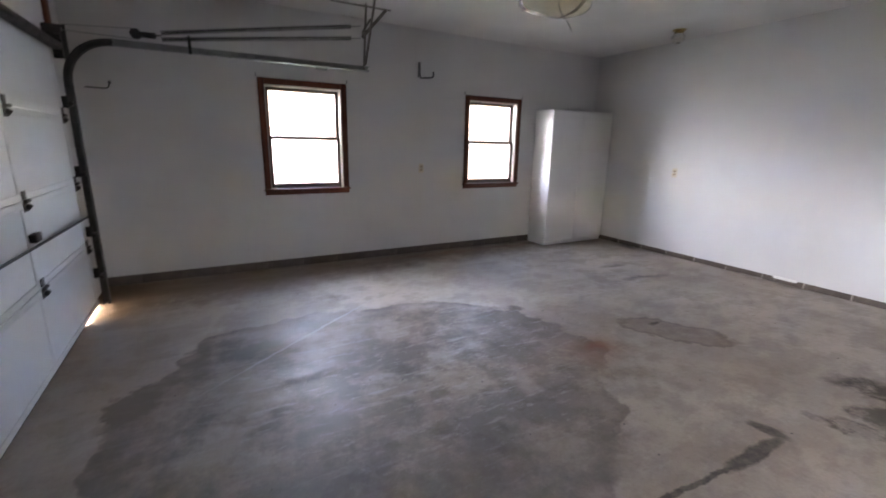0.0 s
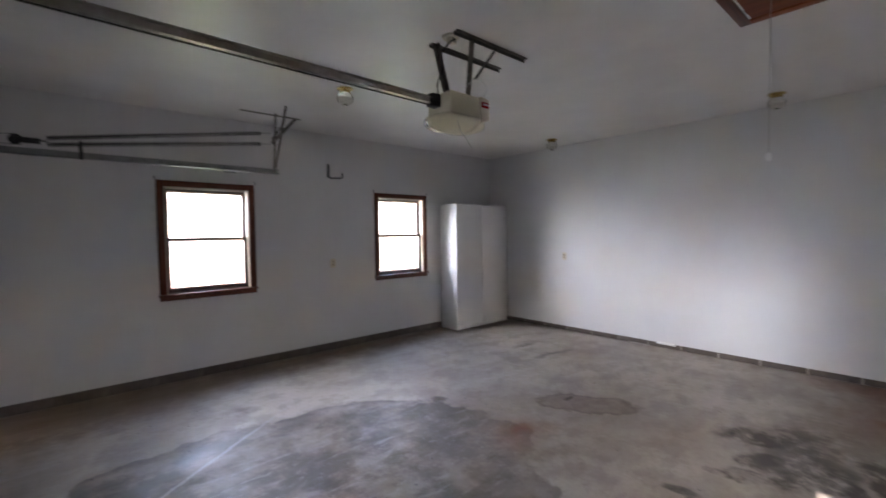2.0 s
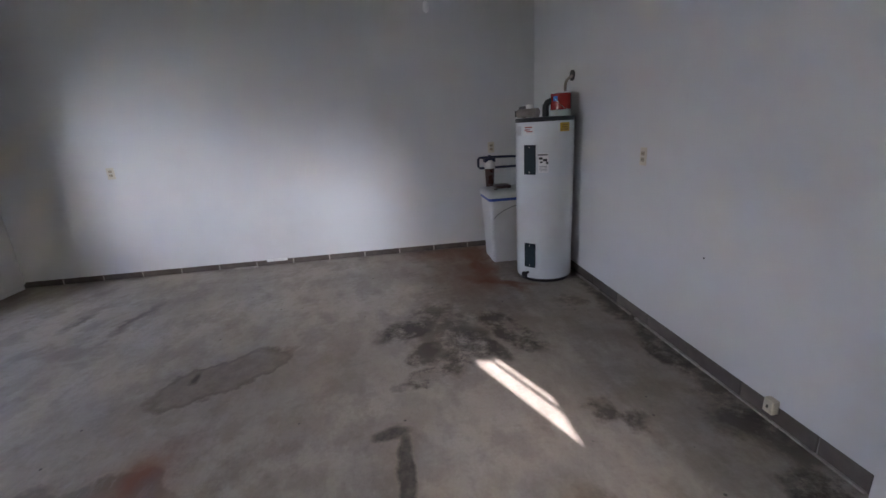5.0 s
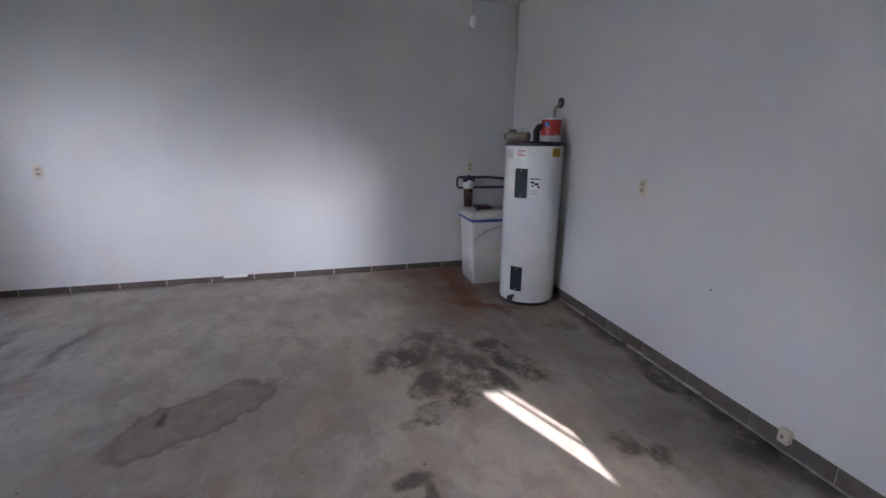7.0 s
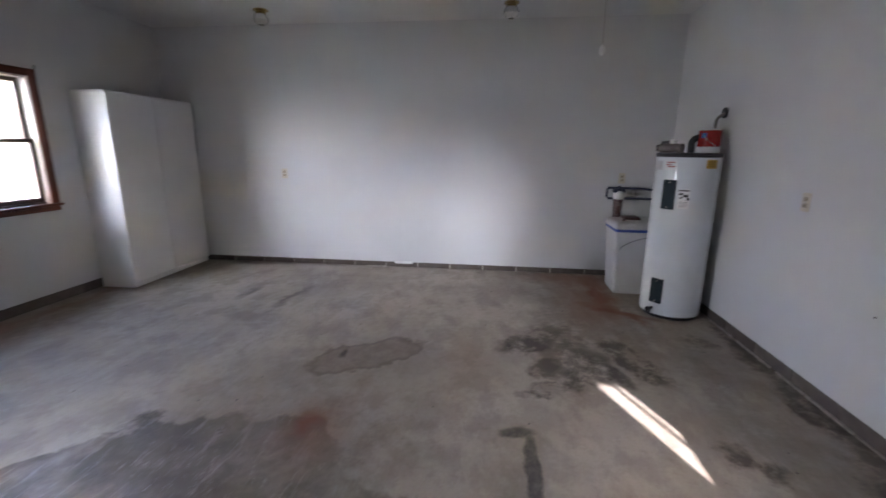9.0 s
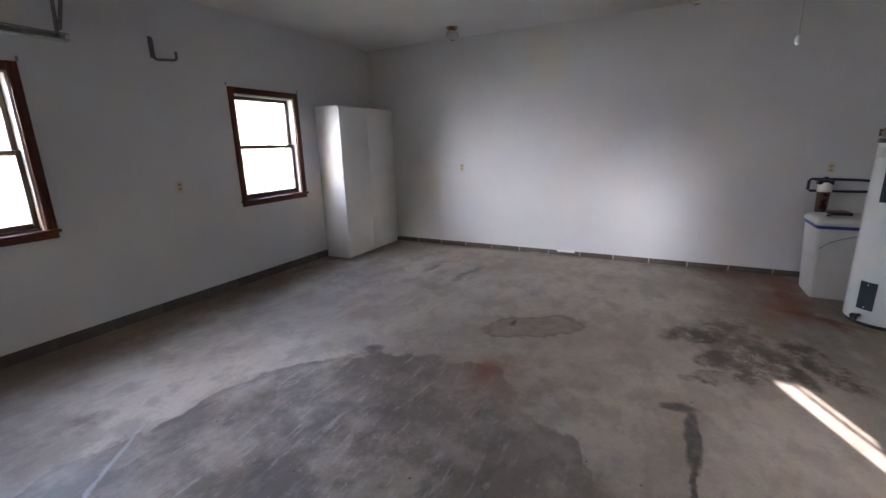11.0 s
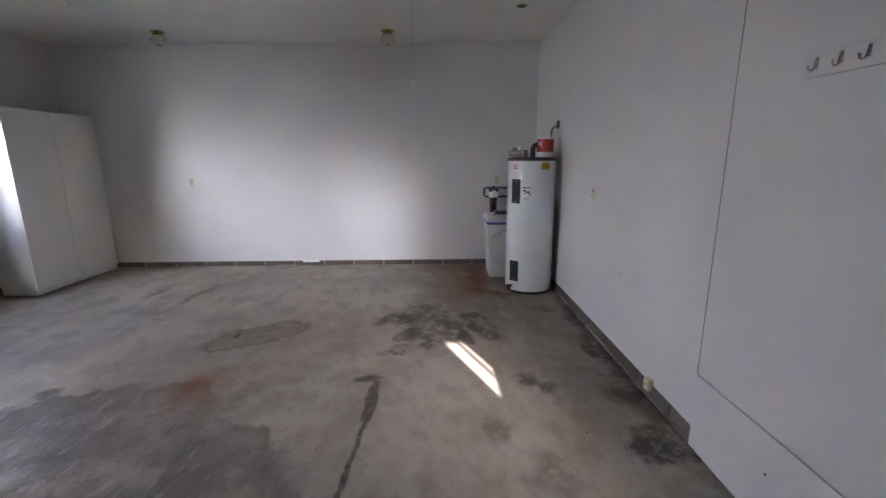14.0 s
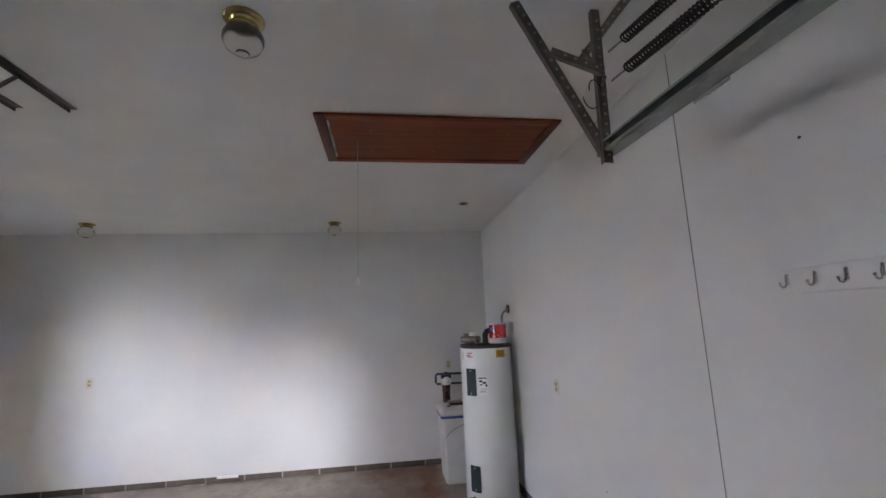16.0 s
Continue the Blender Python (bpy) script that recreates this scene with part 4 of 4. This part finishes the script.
# valve gear beside the can
gear = thing("relief_valve", "grey metal valve body with black elbows on the heater top", "valve")
bm = rod(bmesh.new(), (5.12, 0.36, TOP + 0.04), (5.29, 0.475, TOP + 0.04), 0.037, 24)
rod(bm, (5.29, 0.475, TOP + 0.04), (5.315, 0.49, TOP + 0.04), 0.022, 16)
rod(bm, (5.14, 0.37, TOP), (5.14, 0.37, TOP + 0.04), 0.03, 16)
rod(bm, (5.24, 0.44, TOP), (5.24, 0.44, TOP + 0.04), 0.022, 16)
part("valve_body", bm, M_RAILSTEEL, gear)
bm = tube(bmesh.new(), [(5.12, 0.29, TOP), (5.12, 0.29, TOP + 0.09), (5.115, 0.275, TOP + 0.115), (5.105, 0.25, TOP + 0.125), (5.095, 0.225, TOP + 0.12)], 0.028, 14)
part("elbow", bm, M_BLACK, gear, "black insulated elbow")
bm = rod(bmesh.new(), (5.305, 0.482, TOP + 0.015), (5.305, 0.482, TOP + 0.065), 0.024, 12)
part("knob", bm, M_BLACK, gear)
bm = lathe(bmesh.new(), [(0.022, 0), (0.03, 0.004), (0.03, 0.03), (0.02, 0.036)], (5.19, 0.41, TOP + 0.076), 20)
part("cap", bm, M_WHITE, gear, "white plastic cap")
bm = rod(bmesh.new(), (5.2, 0.417, TOP + 0.09), (5.28, 0.468, TOP + 0.085), 0.014, 14)
part("sleeve", bm, M_GREYPAINT, gear)


# ---- water softener ----
def water_softener():
    t = thing("water_softener", "off-white plastic softener tank with a blue band and rounded lid", "water softener")
    cx, cy = 5.79, 0.47
    def rounded(hx, hy, z, r=0.032, n=5):
        out = []
        for sx, sy, a0 in ((1, 1, 0), (-1, 1, 90), (-1, -1, 180), (1, -1, 270)):
            for k in range(n + 1):
                q = radians(a0 + 90 * k / n)
                out.append((cx + sx * (hx - r) + r * math.cos(q), cy + sy * (hy - r) + r * math.sin(q), z))
        return out
    def loft(bm, levels):
        rings = [[bm.verts.new(p) for p in rounded(*lv)] for lv in levels]
        for lo, hi in zip(rings, rings[1:]):
            for k in range(len(lo)):
                bm.faces.new((lo[k], lo[(k + 1) % len(lo)], hi[(k + 1) % len(lo)], hi[k]))
        bm.faces.new(list(reversed(rings[0])))
        bm.faces.new(rings[-1])
        return bm
    part("tank", loft(bmesh.new(), [(0.178, 0.185, 0.0), (0.186, 0.193, 0.012), (0.215, 0.225, 0.655)]), M_TANK, t)
    part("band", loft(bmesh.new(), [(0.221, 0.231, 0.655), (0.223, 0.233, 0.662), (0.223, 0.233, 0.678), (0.221, 0.231, 0.683)]), M_BLUE, t, "dark blue band")
    part("lid", loft(bmesh.new(), [(0.222, 0.232, 0.683), (0.228, 0.238, 0.695), (0.226, 0.236, 0.716), (0.208, 0.218, 0.742), (0.19, 0.2, 0.75), (0.12, 0.13, 0.756)]), M_TANK, t, "rounded off-white lid")
    bm = boxm(5.74, 0.42, 0.752, 5.92, 0.58, 0.785, 0.012)
    rod(bm, (5.70, 0.60, 0.754), (5.70, 0.60, 0.766), 0.02, 16)
    part("control_lid", bm, M_BROWN, t, "small dark control cover")
    part("embossed_mark", tube(bmesh.new(), [(5.586, 0.655, 0.47), (5.582, 0.62, 0.512), (5.58, 0.56, 0.55), (5.578, 0.46, 0.59), (5.577, 0.36, 0.61)], 0.005, 6), M_JOINT, t, "faint swoosh mark")
    return t


water_softener()

filt = thing("water_filter", "white filter housing with dark blue pipes by the wall", "water filter")
part("filter_bowl", lathe(bmesh.new(), [(0.03, 0.72), (0.045, 0.73), (0.052, 0.93)], (6.12, 0.56, 0), 28), M_BROWN, filt, "brown translucent bowl")
part("filter_head", lathe(bmesh.new(), [(0.05, 0.93), (0.058, 0.935), (0.058, 1.0), (0.045, 1.02), (0.02, 1.03)], (6.12, 0.56, 0), 28), M_WHITE, filt, "white filter head")
bm = bmesh.new()
box(bm, 6.08, 0.50, 1.0, 6.17, 0.62, 1.045, 0.008)
rod(bm, (6.12, 0.56, 1.04), (6.12, 0.56, 1.075), 0.018, 14)
part("bracket", bm, M_NAVY, filt)
loop = [(6.15, 0.06, 1.02), (6.15, 0.3, 1.045), (6.15, 0.5, 1.05), (6.15, 0.665, 1.05), (6.15, 0.68, 1.035), (6.15, 0.68, 0.95), (6.15, 0.665, 0.935), (6.15, 0.5, 0.935), (6.15, 0.06, 0.935)]
part("pipe_loop", tube(bmesh.new(), loop, 0.013, 12), M_NAVY, filt, "dark blue pipe loop")
part("wall_plate", boxm(6.14, 0.05, 0.92, XE, 0.07, 1.035, 0.004), M_NAVY, filt)


# ---- door opener ----
def opener():
    t = thing("garage_door_opener", "cream garage door opener hung from dark irons under the ceiling", "door opener")
    y = 2.95
    sec = [(-0.016, -0.02), (0.016, -0.02), (0.016, -0.016), (0.005, -0.012), (0.005, 0.014), (0.014, 0.017), (0.014, 0.021), (-0.014, 0.021), (-0.014, 0.017), (-0.005, 0.014), (-0.005, -0.012), (-0.016, -0.016)]
    part("rail", sweep(bmesh.new(), sec, [(-0.25, y, 2.395), (2.36, y, 2.375)], (0, 1, 0)), M_RAILSTEEL, t, "long steel rail", None)
    part("chain", rod(bmesh.new(), (-0.2, y + 0.006, 2.365), (2.33, y + 0.006, 2.345), 0.005, 6), M_DARKSTEEL, t)
    part("rail_bolt", boxm(2.30, y - 0.03, 2.335, 2.37, y + 0.035, 2.415, 0.004), M_DARKSTEEL, t)
    part("motor_housing", boxm(2.37, y - 0.12, 2.275, 2.64, y + 0.11, 2.43, 0.02), M_CREAM, t)
    bm = bmesh.new()
    pr = [(0.125, 0.0), (0.128, 0.06), (0.12, 0.09), (0.09, 0.115), (0.02, 0.13)]
    rings = []
    for w, d in pr:
        rings.append([bm.verts.new((2.64 + d, y + sy * w, zz)) for sy, zz in ((-1, 2.43 - d * 0.12), (1, 2.43 - d * 0.12), (1, 2.26 + d * 0.3), (-1, 2.26 + d * 0.3))])
    for lo, hi in zip(rings, rings[1:]):
        for k in range(4):
            bm.faces.new((lo[k], lo[(k + 1) % 4], hi[(k + 1) % 4], hi[k]))
    bm.faces.new(rings[-1])
    bm.faces.new(rings[0])
    part("lamp_cover", bm, M_CREAM, t, "rounded cream rear cover")
    bm = bmesh.new()
    outline = [(2.36, -0.135), (2.60, -0.14), (2.68, -0.12), (2.735, -0.07), (2.75, 0.0), (2.735, 0.07), (2.68, 0.12), (2.60, 0.14), (2.36, 0.135), (2.33, 0.08), (2.32, 0.0), (2.33, -0.08)]
    rings = [[bm.verts.new((2.53 + (px - 2.53) * k, y + py * k, z)) for px, py in outline] for k, z in ((0.97, 2.285), (1.0, 2.27), (0.98, 2.245), (0.88, 2.222), (0.65, 2.205), (0.3, 2.197))]
    for lo, hi in zip(rings, rings[1:]):
        for k in range(len(outline)):
            bm.faces.new((lo[k], lo[(k + 1) % len(outline)], hi[(k + 1) % len(outline)], hi[k]))
    bm.faces.new(rings[0])
    bm.faces.new(rings[-1])
    part("light_lens", bm, M_GLOBE, t, "translucent lamp lens")
    bm = bmesh.new()
    box(bm, 2.645, y - 0.134, 2.36, 2.715, y - 0.115, 2.4, 0.009)
    part("badge", bm, M_RED, t, "red oval badge")
    bm = bmesh.new()
    box(bm, 2.655, y - 0.1365, 2.375, 2.705, y - 0.134, 2.385)
    part("badge_mark", bm, M_WHITE, t)
    for yy in (2.87, 3.12):
        bm = bmesh.new()
        box(bm, 2.46, yy - 0.018, ZC - 0.005, 3.18, yy + 0.018, ZC - 0.001)
        box(bm, 2.46, yy + 0.014, ZC - 0.024, 3.18, yy + 0.018, ZC - 0.005)
        part("ceiling_iron", bm, M_ANGLE, t, "dark ceiling iron")
    for p, q in (((2.49, 3.0, 2.42), (2.475, 3.1, ZC - 0.006)), ((2.62, 2.91, 2.42), (2.645, 2.885, ZC - 0.006))):
        bm = bmesh.new()
        d = Vector(q) - Vector(p)
        box(bm, -0.018, -0.002, 0, 0.018, 0.002, d.length)
        box(bm, -0.018, 0.002, 0, -0.014, 0.03, d.length)
        bm.transform(Matrix.Translation(p) @ d.to_track_quat("Z", "Y").to_matrix().to_4x4())
        part("hanger_strap", bm, M_ANGLE, t)
    bm = bmesh.new()
    d = Vector((0.2, 0, 0.24))
    p = Vector((2.64, 2.876, 2.56))
    box(bm, -0.016, -0.0015, 0, 0.016, 0.0015, d.length)
    bm.transform(Matrix.Translation(p) @ d.to_track_quat("Z", "Y").to_matrix().to_4x4())
    part("brace", bm, M_DARKSTEEL, t)
    bm = tube(bmesh.new(), [(2.42, 3.0, 2.43), (2.40, 2.99, 2.5), (2.43, 2.97, 2.6), (2.41, 2.95, 2.7), (2.47, 2.93, 2.78), (2.5, 2.92, 2.80)], 0.005, 8)
    part("power_cord", bm, M_BLACK, t, "black power cord")
    bm = tube(bmesh.new(), [(2.55, 2.95, 2.43), (2.6, 2.9, 2.53), (2.68, 2.86, 2.56), (2.72, 2.84, 2.5), (2.7, 2.85, 2.45)], 0.0025, 6)
    part("bell_wire", bm, M_WHITE, t, "thin pale wire")
    bm = tube(bmesh.new(), [(2.42, 2.82, 2.24), (2.43, 2.81, 2.17), (2.47, 2.79, 2.12), (2.5, 2.78, 2.07)], 0.0018, 6)
    part("aerial", bm, M_CORD, t)
    return t


opener()
sock = thing("ceiling_outlet", "ivory ceiling socket feeding the door opener", "outlet")
part("plate", lathe(bmesh.new(), [(0.055, ZC - 0.012), (0.06, ZC - 0.002)], (2.5, 2.96, 0), 24), M_IVORY, sock)
part("plug", boxm(2.475, 2.93, ZC - 0.05, 2.525, 2.975, ZC - 0.012, 0.006), M_IVORY, sock)


# ---- ceiling lights ----
def ceiling_light():
    t = thing("ceiling_light", "brass ceiling light with a frosted cut-glass globe", "ceiling light", "ceiling lights")
    part("base", lathe(bmesh.new(), [(0.086, 0.0), (0.089, -0.008), (0.084, -0.014), (0.064, -0.02), (0.057, -0.03), (0.06, -0.04), (0.066, -0.045), (0.05, -0.052)], (0, 0, 0), 40), M_BRASS, t, "polished brass base")
    part("globe", lathe(bmesh.new(), [(0.048, -0.046), (0.074, -0.062), (0.088, -0.09), (0.088, -0.115), (0.074, -0.145), (0.05, -0.163), (0.02, -0.172)], (0, 0, 0), 40), M_GLOBE, t, "frosted glass globe")
    bm = lathe(bmesh.new(), [(0.03, -0.17), (0.028, -0.178), (0.012, -0.182)], (0, 0, 0), 12)
    part("cut_star", bm, M_GLOBE, t)
    return t


first = ceiling_light()
first.scale = (0.84, 0.84, 0.84)
first.location = (5.74, 4.38, ZC - 0.001)
for x, y in ((5.74, 1.83), (2.45, 4.31), (2.42, 1.80)):
    copy_thing(first, pose(x, y, ZC - 0.001))

ring = thing("ceiling_socket", "small brass ring round a dark hole in the ceiling", "socket")
part("ring", lathe(bmesh.new(), [(0.045, 0.0), (0.05, -0.006), (0.036, -0.012), (0.03, -0.006)], (4.93, 0.485, ZC - 0.001), 28), M_BRASS, ring)
part("hole", lathe(bmesh.new(), [(0.03, -0.007), (0.028, -0.0135)], (4.93, 0.485, ZC - 0.001), 24), M_SLOT, ring)


# ---- attic hatch ----
def hatch():
    t = thing("attic_hatch", "reddish brown plywood attic stair hatch with mitred trim", "hatch")
    x0, x1, y0, y1 = 3.13, 3.82, 0.226, 1.66
    w = 0.06
    z = ZC
    bm = bmesh.new()
    for a, c in (((x0, y0, x1, y0 + w), "y"), ((x0, y1 - w, x1, y1), "y")):
        part("trim_board", box(bmesh.new(), a[0] + 0.0, a[1], z - 0.018, a[2], a[3], z - 0.001, 0.003), M_TRIM_X, t)
    for a in ((x0, x0 + w), (x1 - w, x1)):
        part("trim_board", box(bmesh.new(), a[0], y0 + w + 0.0005, z - 0.018, a[1], y1 - w - 0.0005, z - 0.001, 0.003), M_HATCH, t)
    bm.free()
    part("panel", boxm(x0 + w + 0.006, y0 + w + 0.006, z - 0.010, x1 - w - 0.006, y1 - w - 0.006, z - 0.002), M_HATCH, t, "veneered plywood panel")
    part("metal_strip", boxm(x0 + w + 0.02, y1 - w - 0.014, z - 0.0145, x1 - w - 0.02, y1 - w - 0.006, z - 0.010), M_CHROME, t, "thin bright metal strip")
    for x, y in ((x0 + 0.2, 0.5), (x0 + 0.2, 0.94), (x0 + 0.2, 1.35), (x1 - 0.2, 0.5), (x1 - 0.2, 0.94), (x1 - 0.2, 1.35)):
        part("bolt", lathe(bmesh.new(), [(0.006, 0.0), (0.005, -0.002), (0.003, -0.003)], (x, y, z - 0.010), 12), M_BRASS, t)
    part("pull_cord", rod(bmesh.new(), (3.50, 1.44, z - 0.01), (3.50, 1.44, 1.93), 0.0012, 6), M_CORD, t, "thin hanging pull cord")
    part("cord_knob", lathe(bmesh.new(), [(0.004, 0.025), (0.011, 0.018), (0.014, 0.0), (0.011, -0.014), (0.004, -0.02)][::-1], (3.50, 1.44, 1.925), 16), M_WHITE, t, "white cord knob")
    return t


hatch()


# ---- wall plates ----
def wall_plate(name, label, category, at, rz, kind="outlet", material=None):
    """A cover plate whose front looks along -y before it is turned."""
    t = thing(name, label, category, "outlets" if kind == "outlet" else "", at=at)
    t.rotation_euler = (0, 0, radians(rz))
    part("plate", boxm(-0.036, -0.006, -0.058, 0.036, 0.0, 0.058, 0.003), M_IVORY, t)
    if kind == "outlet":
        for z in (-0.02, 0.02):
            p = part("receptacle", boxm(-0.017, -0.009, z - 0.014, 0.017, -0.006, z + 0.014, 0.004), M_BEIGE, t)
            bm = bmesh.new()
            for x in (-0.007, 0.006):
                box(bm, x - 0.001, -0.0098, z - 0.004, x + 0.001, -0.009, z + 0.006)
            part("slot", bm, M_SLOT, p)
    else:
        part("toggle", boxm(-0.005, -0.018, -0.004, 0.005, -0.006, 0.014, 0.002), M_CREAM, t)
    part("screw", rod(bmesh.new(), (0, -0.0075, 0), (0, -0.0055, 0), 0.003, 8), M_CHROME, t)
    return t


wall_plate("outlet", "ivory wall outlet between the windows", "outlet", (3.163, YN, 1.148), 0)
wall_plate("outlet", "ivory wall outlet near the tall cabinet", "outlet", (XE, 4.515, 1.146), -90)
wall_plate("outlet", "ivory wall outlet above the water softener", "outlet", (XE, 0.505, 1.15), -90)
wall_plate("outlet", "ivory wall outlet beside the water heater", "outlet", (4.09, 0.0, 1.15), 180)

box_low = thing("outlet_box", "cream surface socket box on the block ledge", "outlet")
part("box_body", boxm(2.885, 0.0, 0.06, 2.935, 0.035, 0.13, 0.004), M_CREAM, box_low)
part("cover", boxm(2.889, 0.0355, 0.065, 2.931, 0.039, 0.125, 0.001), M_IVORY, box_low)
part("slot", boxm(2.905, 0.0395, 0.088, 2.915, 0.0405, 0.104), M_SLOT, box_low)


# ---- coat hooks ----
def coat_rack():
    t = thing("coat_rack", "white painted rail with small metal double hooks", "coat rack")
    part("rail_board", boxm(1.55, 0.0125, 1.712, 2.125, 0.026, 1.79, 0.003), M_WALL, t)
    for k in range(6):
        x = 2.07 - 0.0885 * k
        z = 1.752
        pts = [(x, 0.03, z + 0.022), (x, 0.034, z + 0.003)] + arc((x, 0.045, z - 0.008), 0.011, 180, 350, (0, 1, 0), (0, 0, 1), 8)
        bm = tube(bmesh.new(), pts, 0.003, 8)
        box(bm, x - 0.005, 0.026, z - 0.012, x + 0.005, 0.029, z + 0.022, 0.001)
        bmesh.ops.create_icosphere(bm, subdivisions=2, radius=0.0045, matrix=Matrix.Translation((x, 0.056, z - 0.006)))
        part("hook", bm, M_CHROME, t, "small metal hook")
    return t


coat_rack()

# bicycle hanger and bent rod on the long wall
bike = thing("wall_hanger", "grey bent metal storage hanger on the window wall", "hanger")
pts = [Vector((3.125, YN - 0.022, 2.43)), Vector((3.125, YN - 0.022, 2.29))] + arc((3.15, YN - 0.03, 2.285), 0.025, 180, 270, (1, 0, 0), (0, 0, 1), 5) + [Vector((3.24, YN - 0.10, 2.262))] + arc((3.24, YN - 0.12, 2.287), 0.025, 270, 360, (1, 0, 0), (0, 0, 1), 5) + [Vector((3.265, YN - 0.12, 2.33))]
part("arm", tube(bmesh.new(), pts, 0.012, 10), M_GREYPAINT, bike)
part("back_plate", boxm(3.108, YN - 0.014, 2.27, 3.142, YN, 2.445, 0.003), M_GREYPAINT, bike)

wire = thing("wall_hook", "thin bent rod hook near the garage door track", "hook")
part("rod", tube(bmesh.new(), [(-0.22, YN - 0.006, 1.9), (-0.08, YN - 0.008, 1.895), (-0.05, YN - 0.012, 1.9), (-0.035, YN - 0.03, 1.93), (-0.033, YN - 0.04, 1.95)], 0.006, 8), M_DARKSTEEL, wire)
part("tip", rod(bmesh.new(), (-0.04, YN - 0.04, 1.945), (-0.02, YN - 0.04, 1.95), 0.014, 12), M_BLACK, wire)

# nail holes
for x, y, z in ((3.453, 0.0, 0.642), (1.962, 0.012, 2.187), (2.0, 0.014, 0.23)):
    hole = thing("nail_head", "tiny dark nail head in the white wall", "nail", "nails")
    part("head", rod(bmesh.new(), (x, y, z), (x, y + 0.003, z), 0.005, 10), M_SLOT, hole)

scrap = thing("trim_scrap", "short scrap of white trim on the block ledge", "trim scrap")
part("strip", boxm(XE - 0.012, 2.915, 0.05, XE + 0.0, 3.14, 0.078, 0.003), M_WHITE, scrap)

chip = thing("mortar_chip", "pale broken mortar chip lying along the ledge", "mortar chip")
part("chip", boxm(XE - 0.03, 3.25, 0.0, XE - 0.005, 3.5, 0.016, 0.004), M_MORTAR, chip)

# ---- block ledge, last ----
ledge_blocks(wall_north, "x", XW, XE, YN, 0.14, 0.1, joint_mat=M_MORTAR_SHADED)
ledge_blocks(wall_east, "y", 0.0, YN, XE, 0.14, 0.406 - 0.01, LEDGE_E, 0.008)
ledge_blocks(wall_south, "x", 2.495, XE, 0.0, -0.14, 0.2)
# broken mortar fillet where the slab meets the south ledge
bm = bmesh.new()
u = 2.5
while u < XE - 0.1:
    n = random.uniform(0.12, 0.4)
    box(bm, u, -0.006, 0.0, min(XE, u + n), random.uniform(0.006, 0.012), random.uniform(0.008, 0.016), 0.003)
    u += n + random.choice((0.004, 0.01, 0.06))
part("mortar_fillet", bm, M_MORTAR, wall_south, "crumbling pale mortar along the slab")
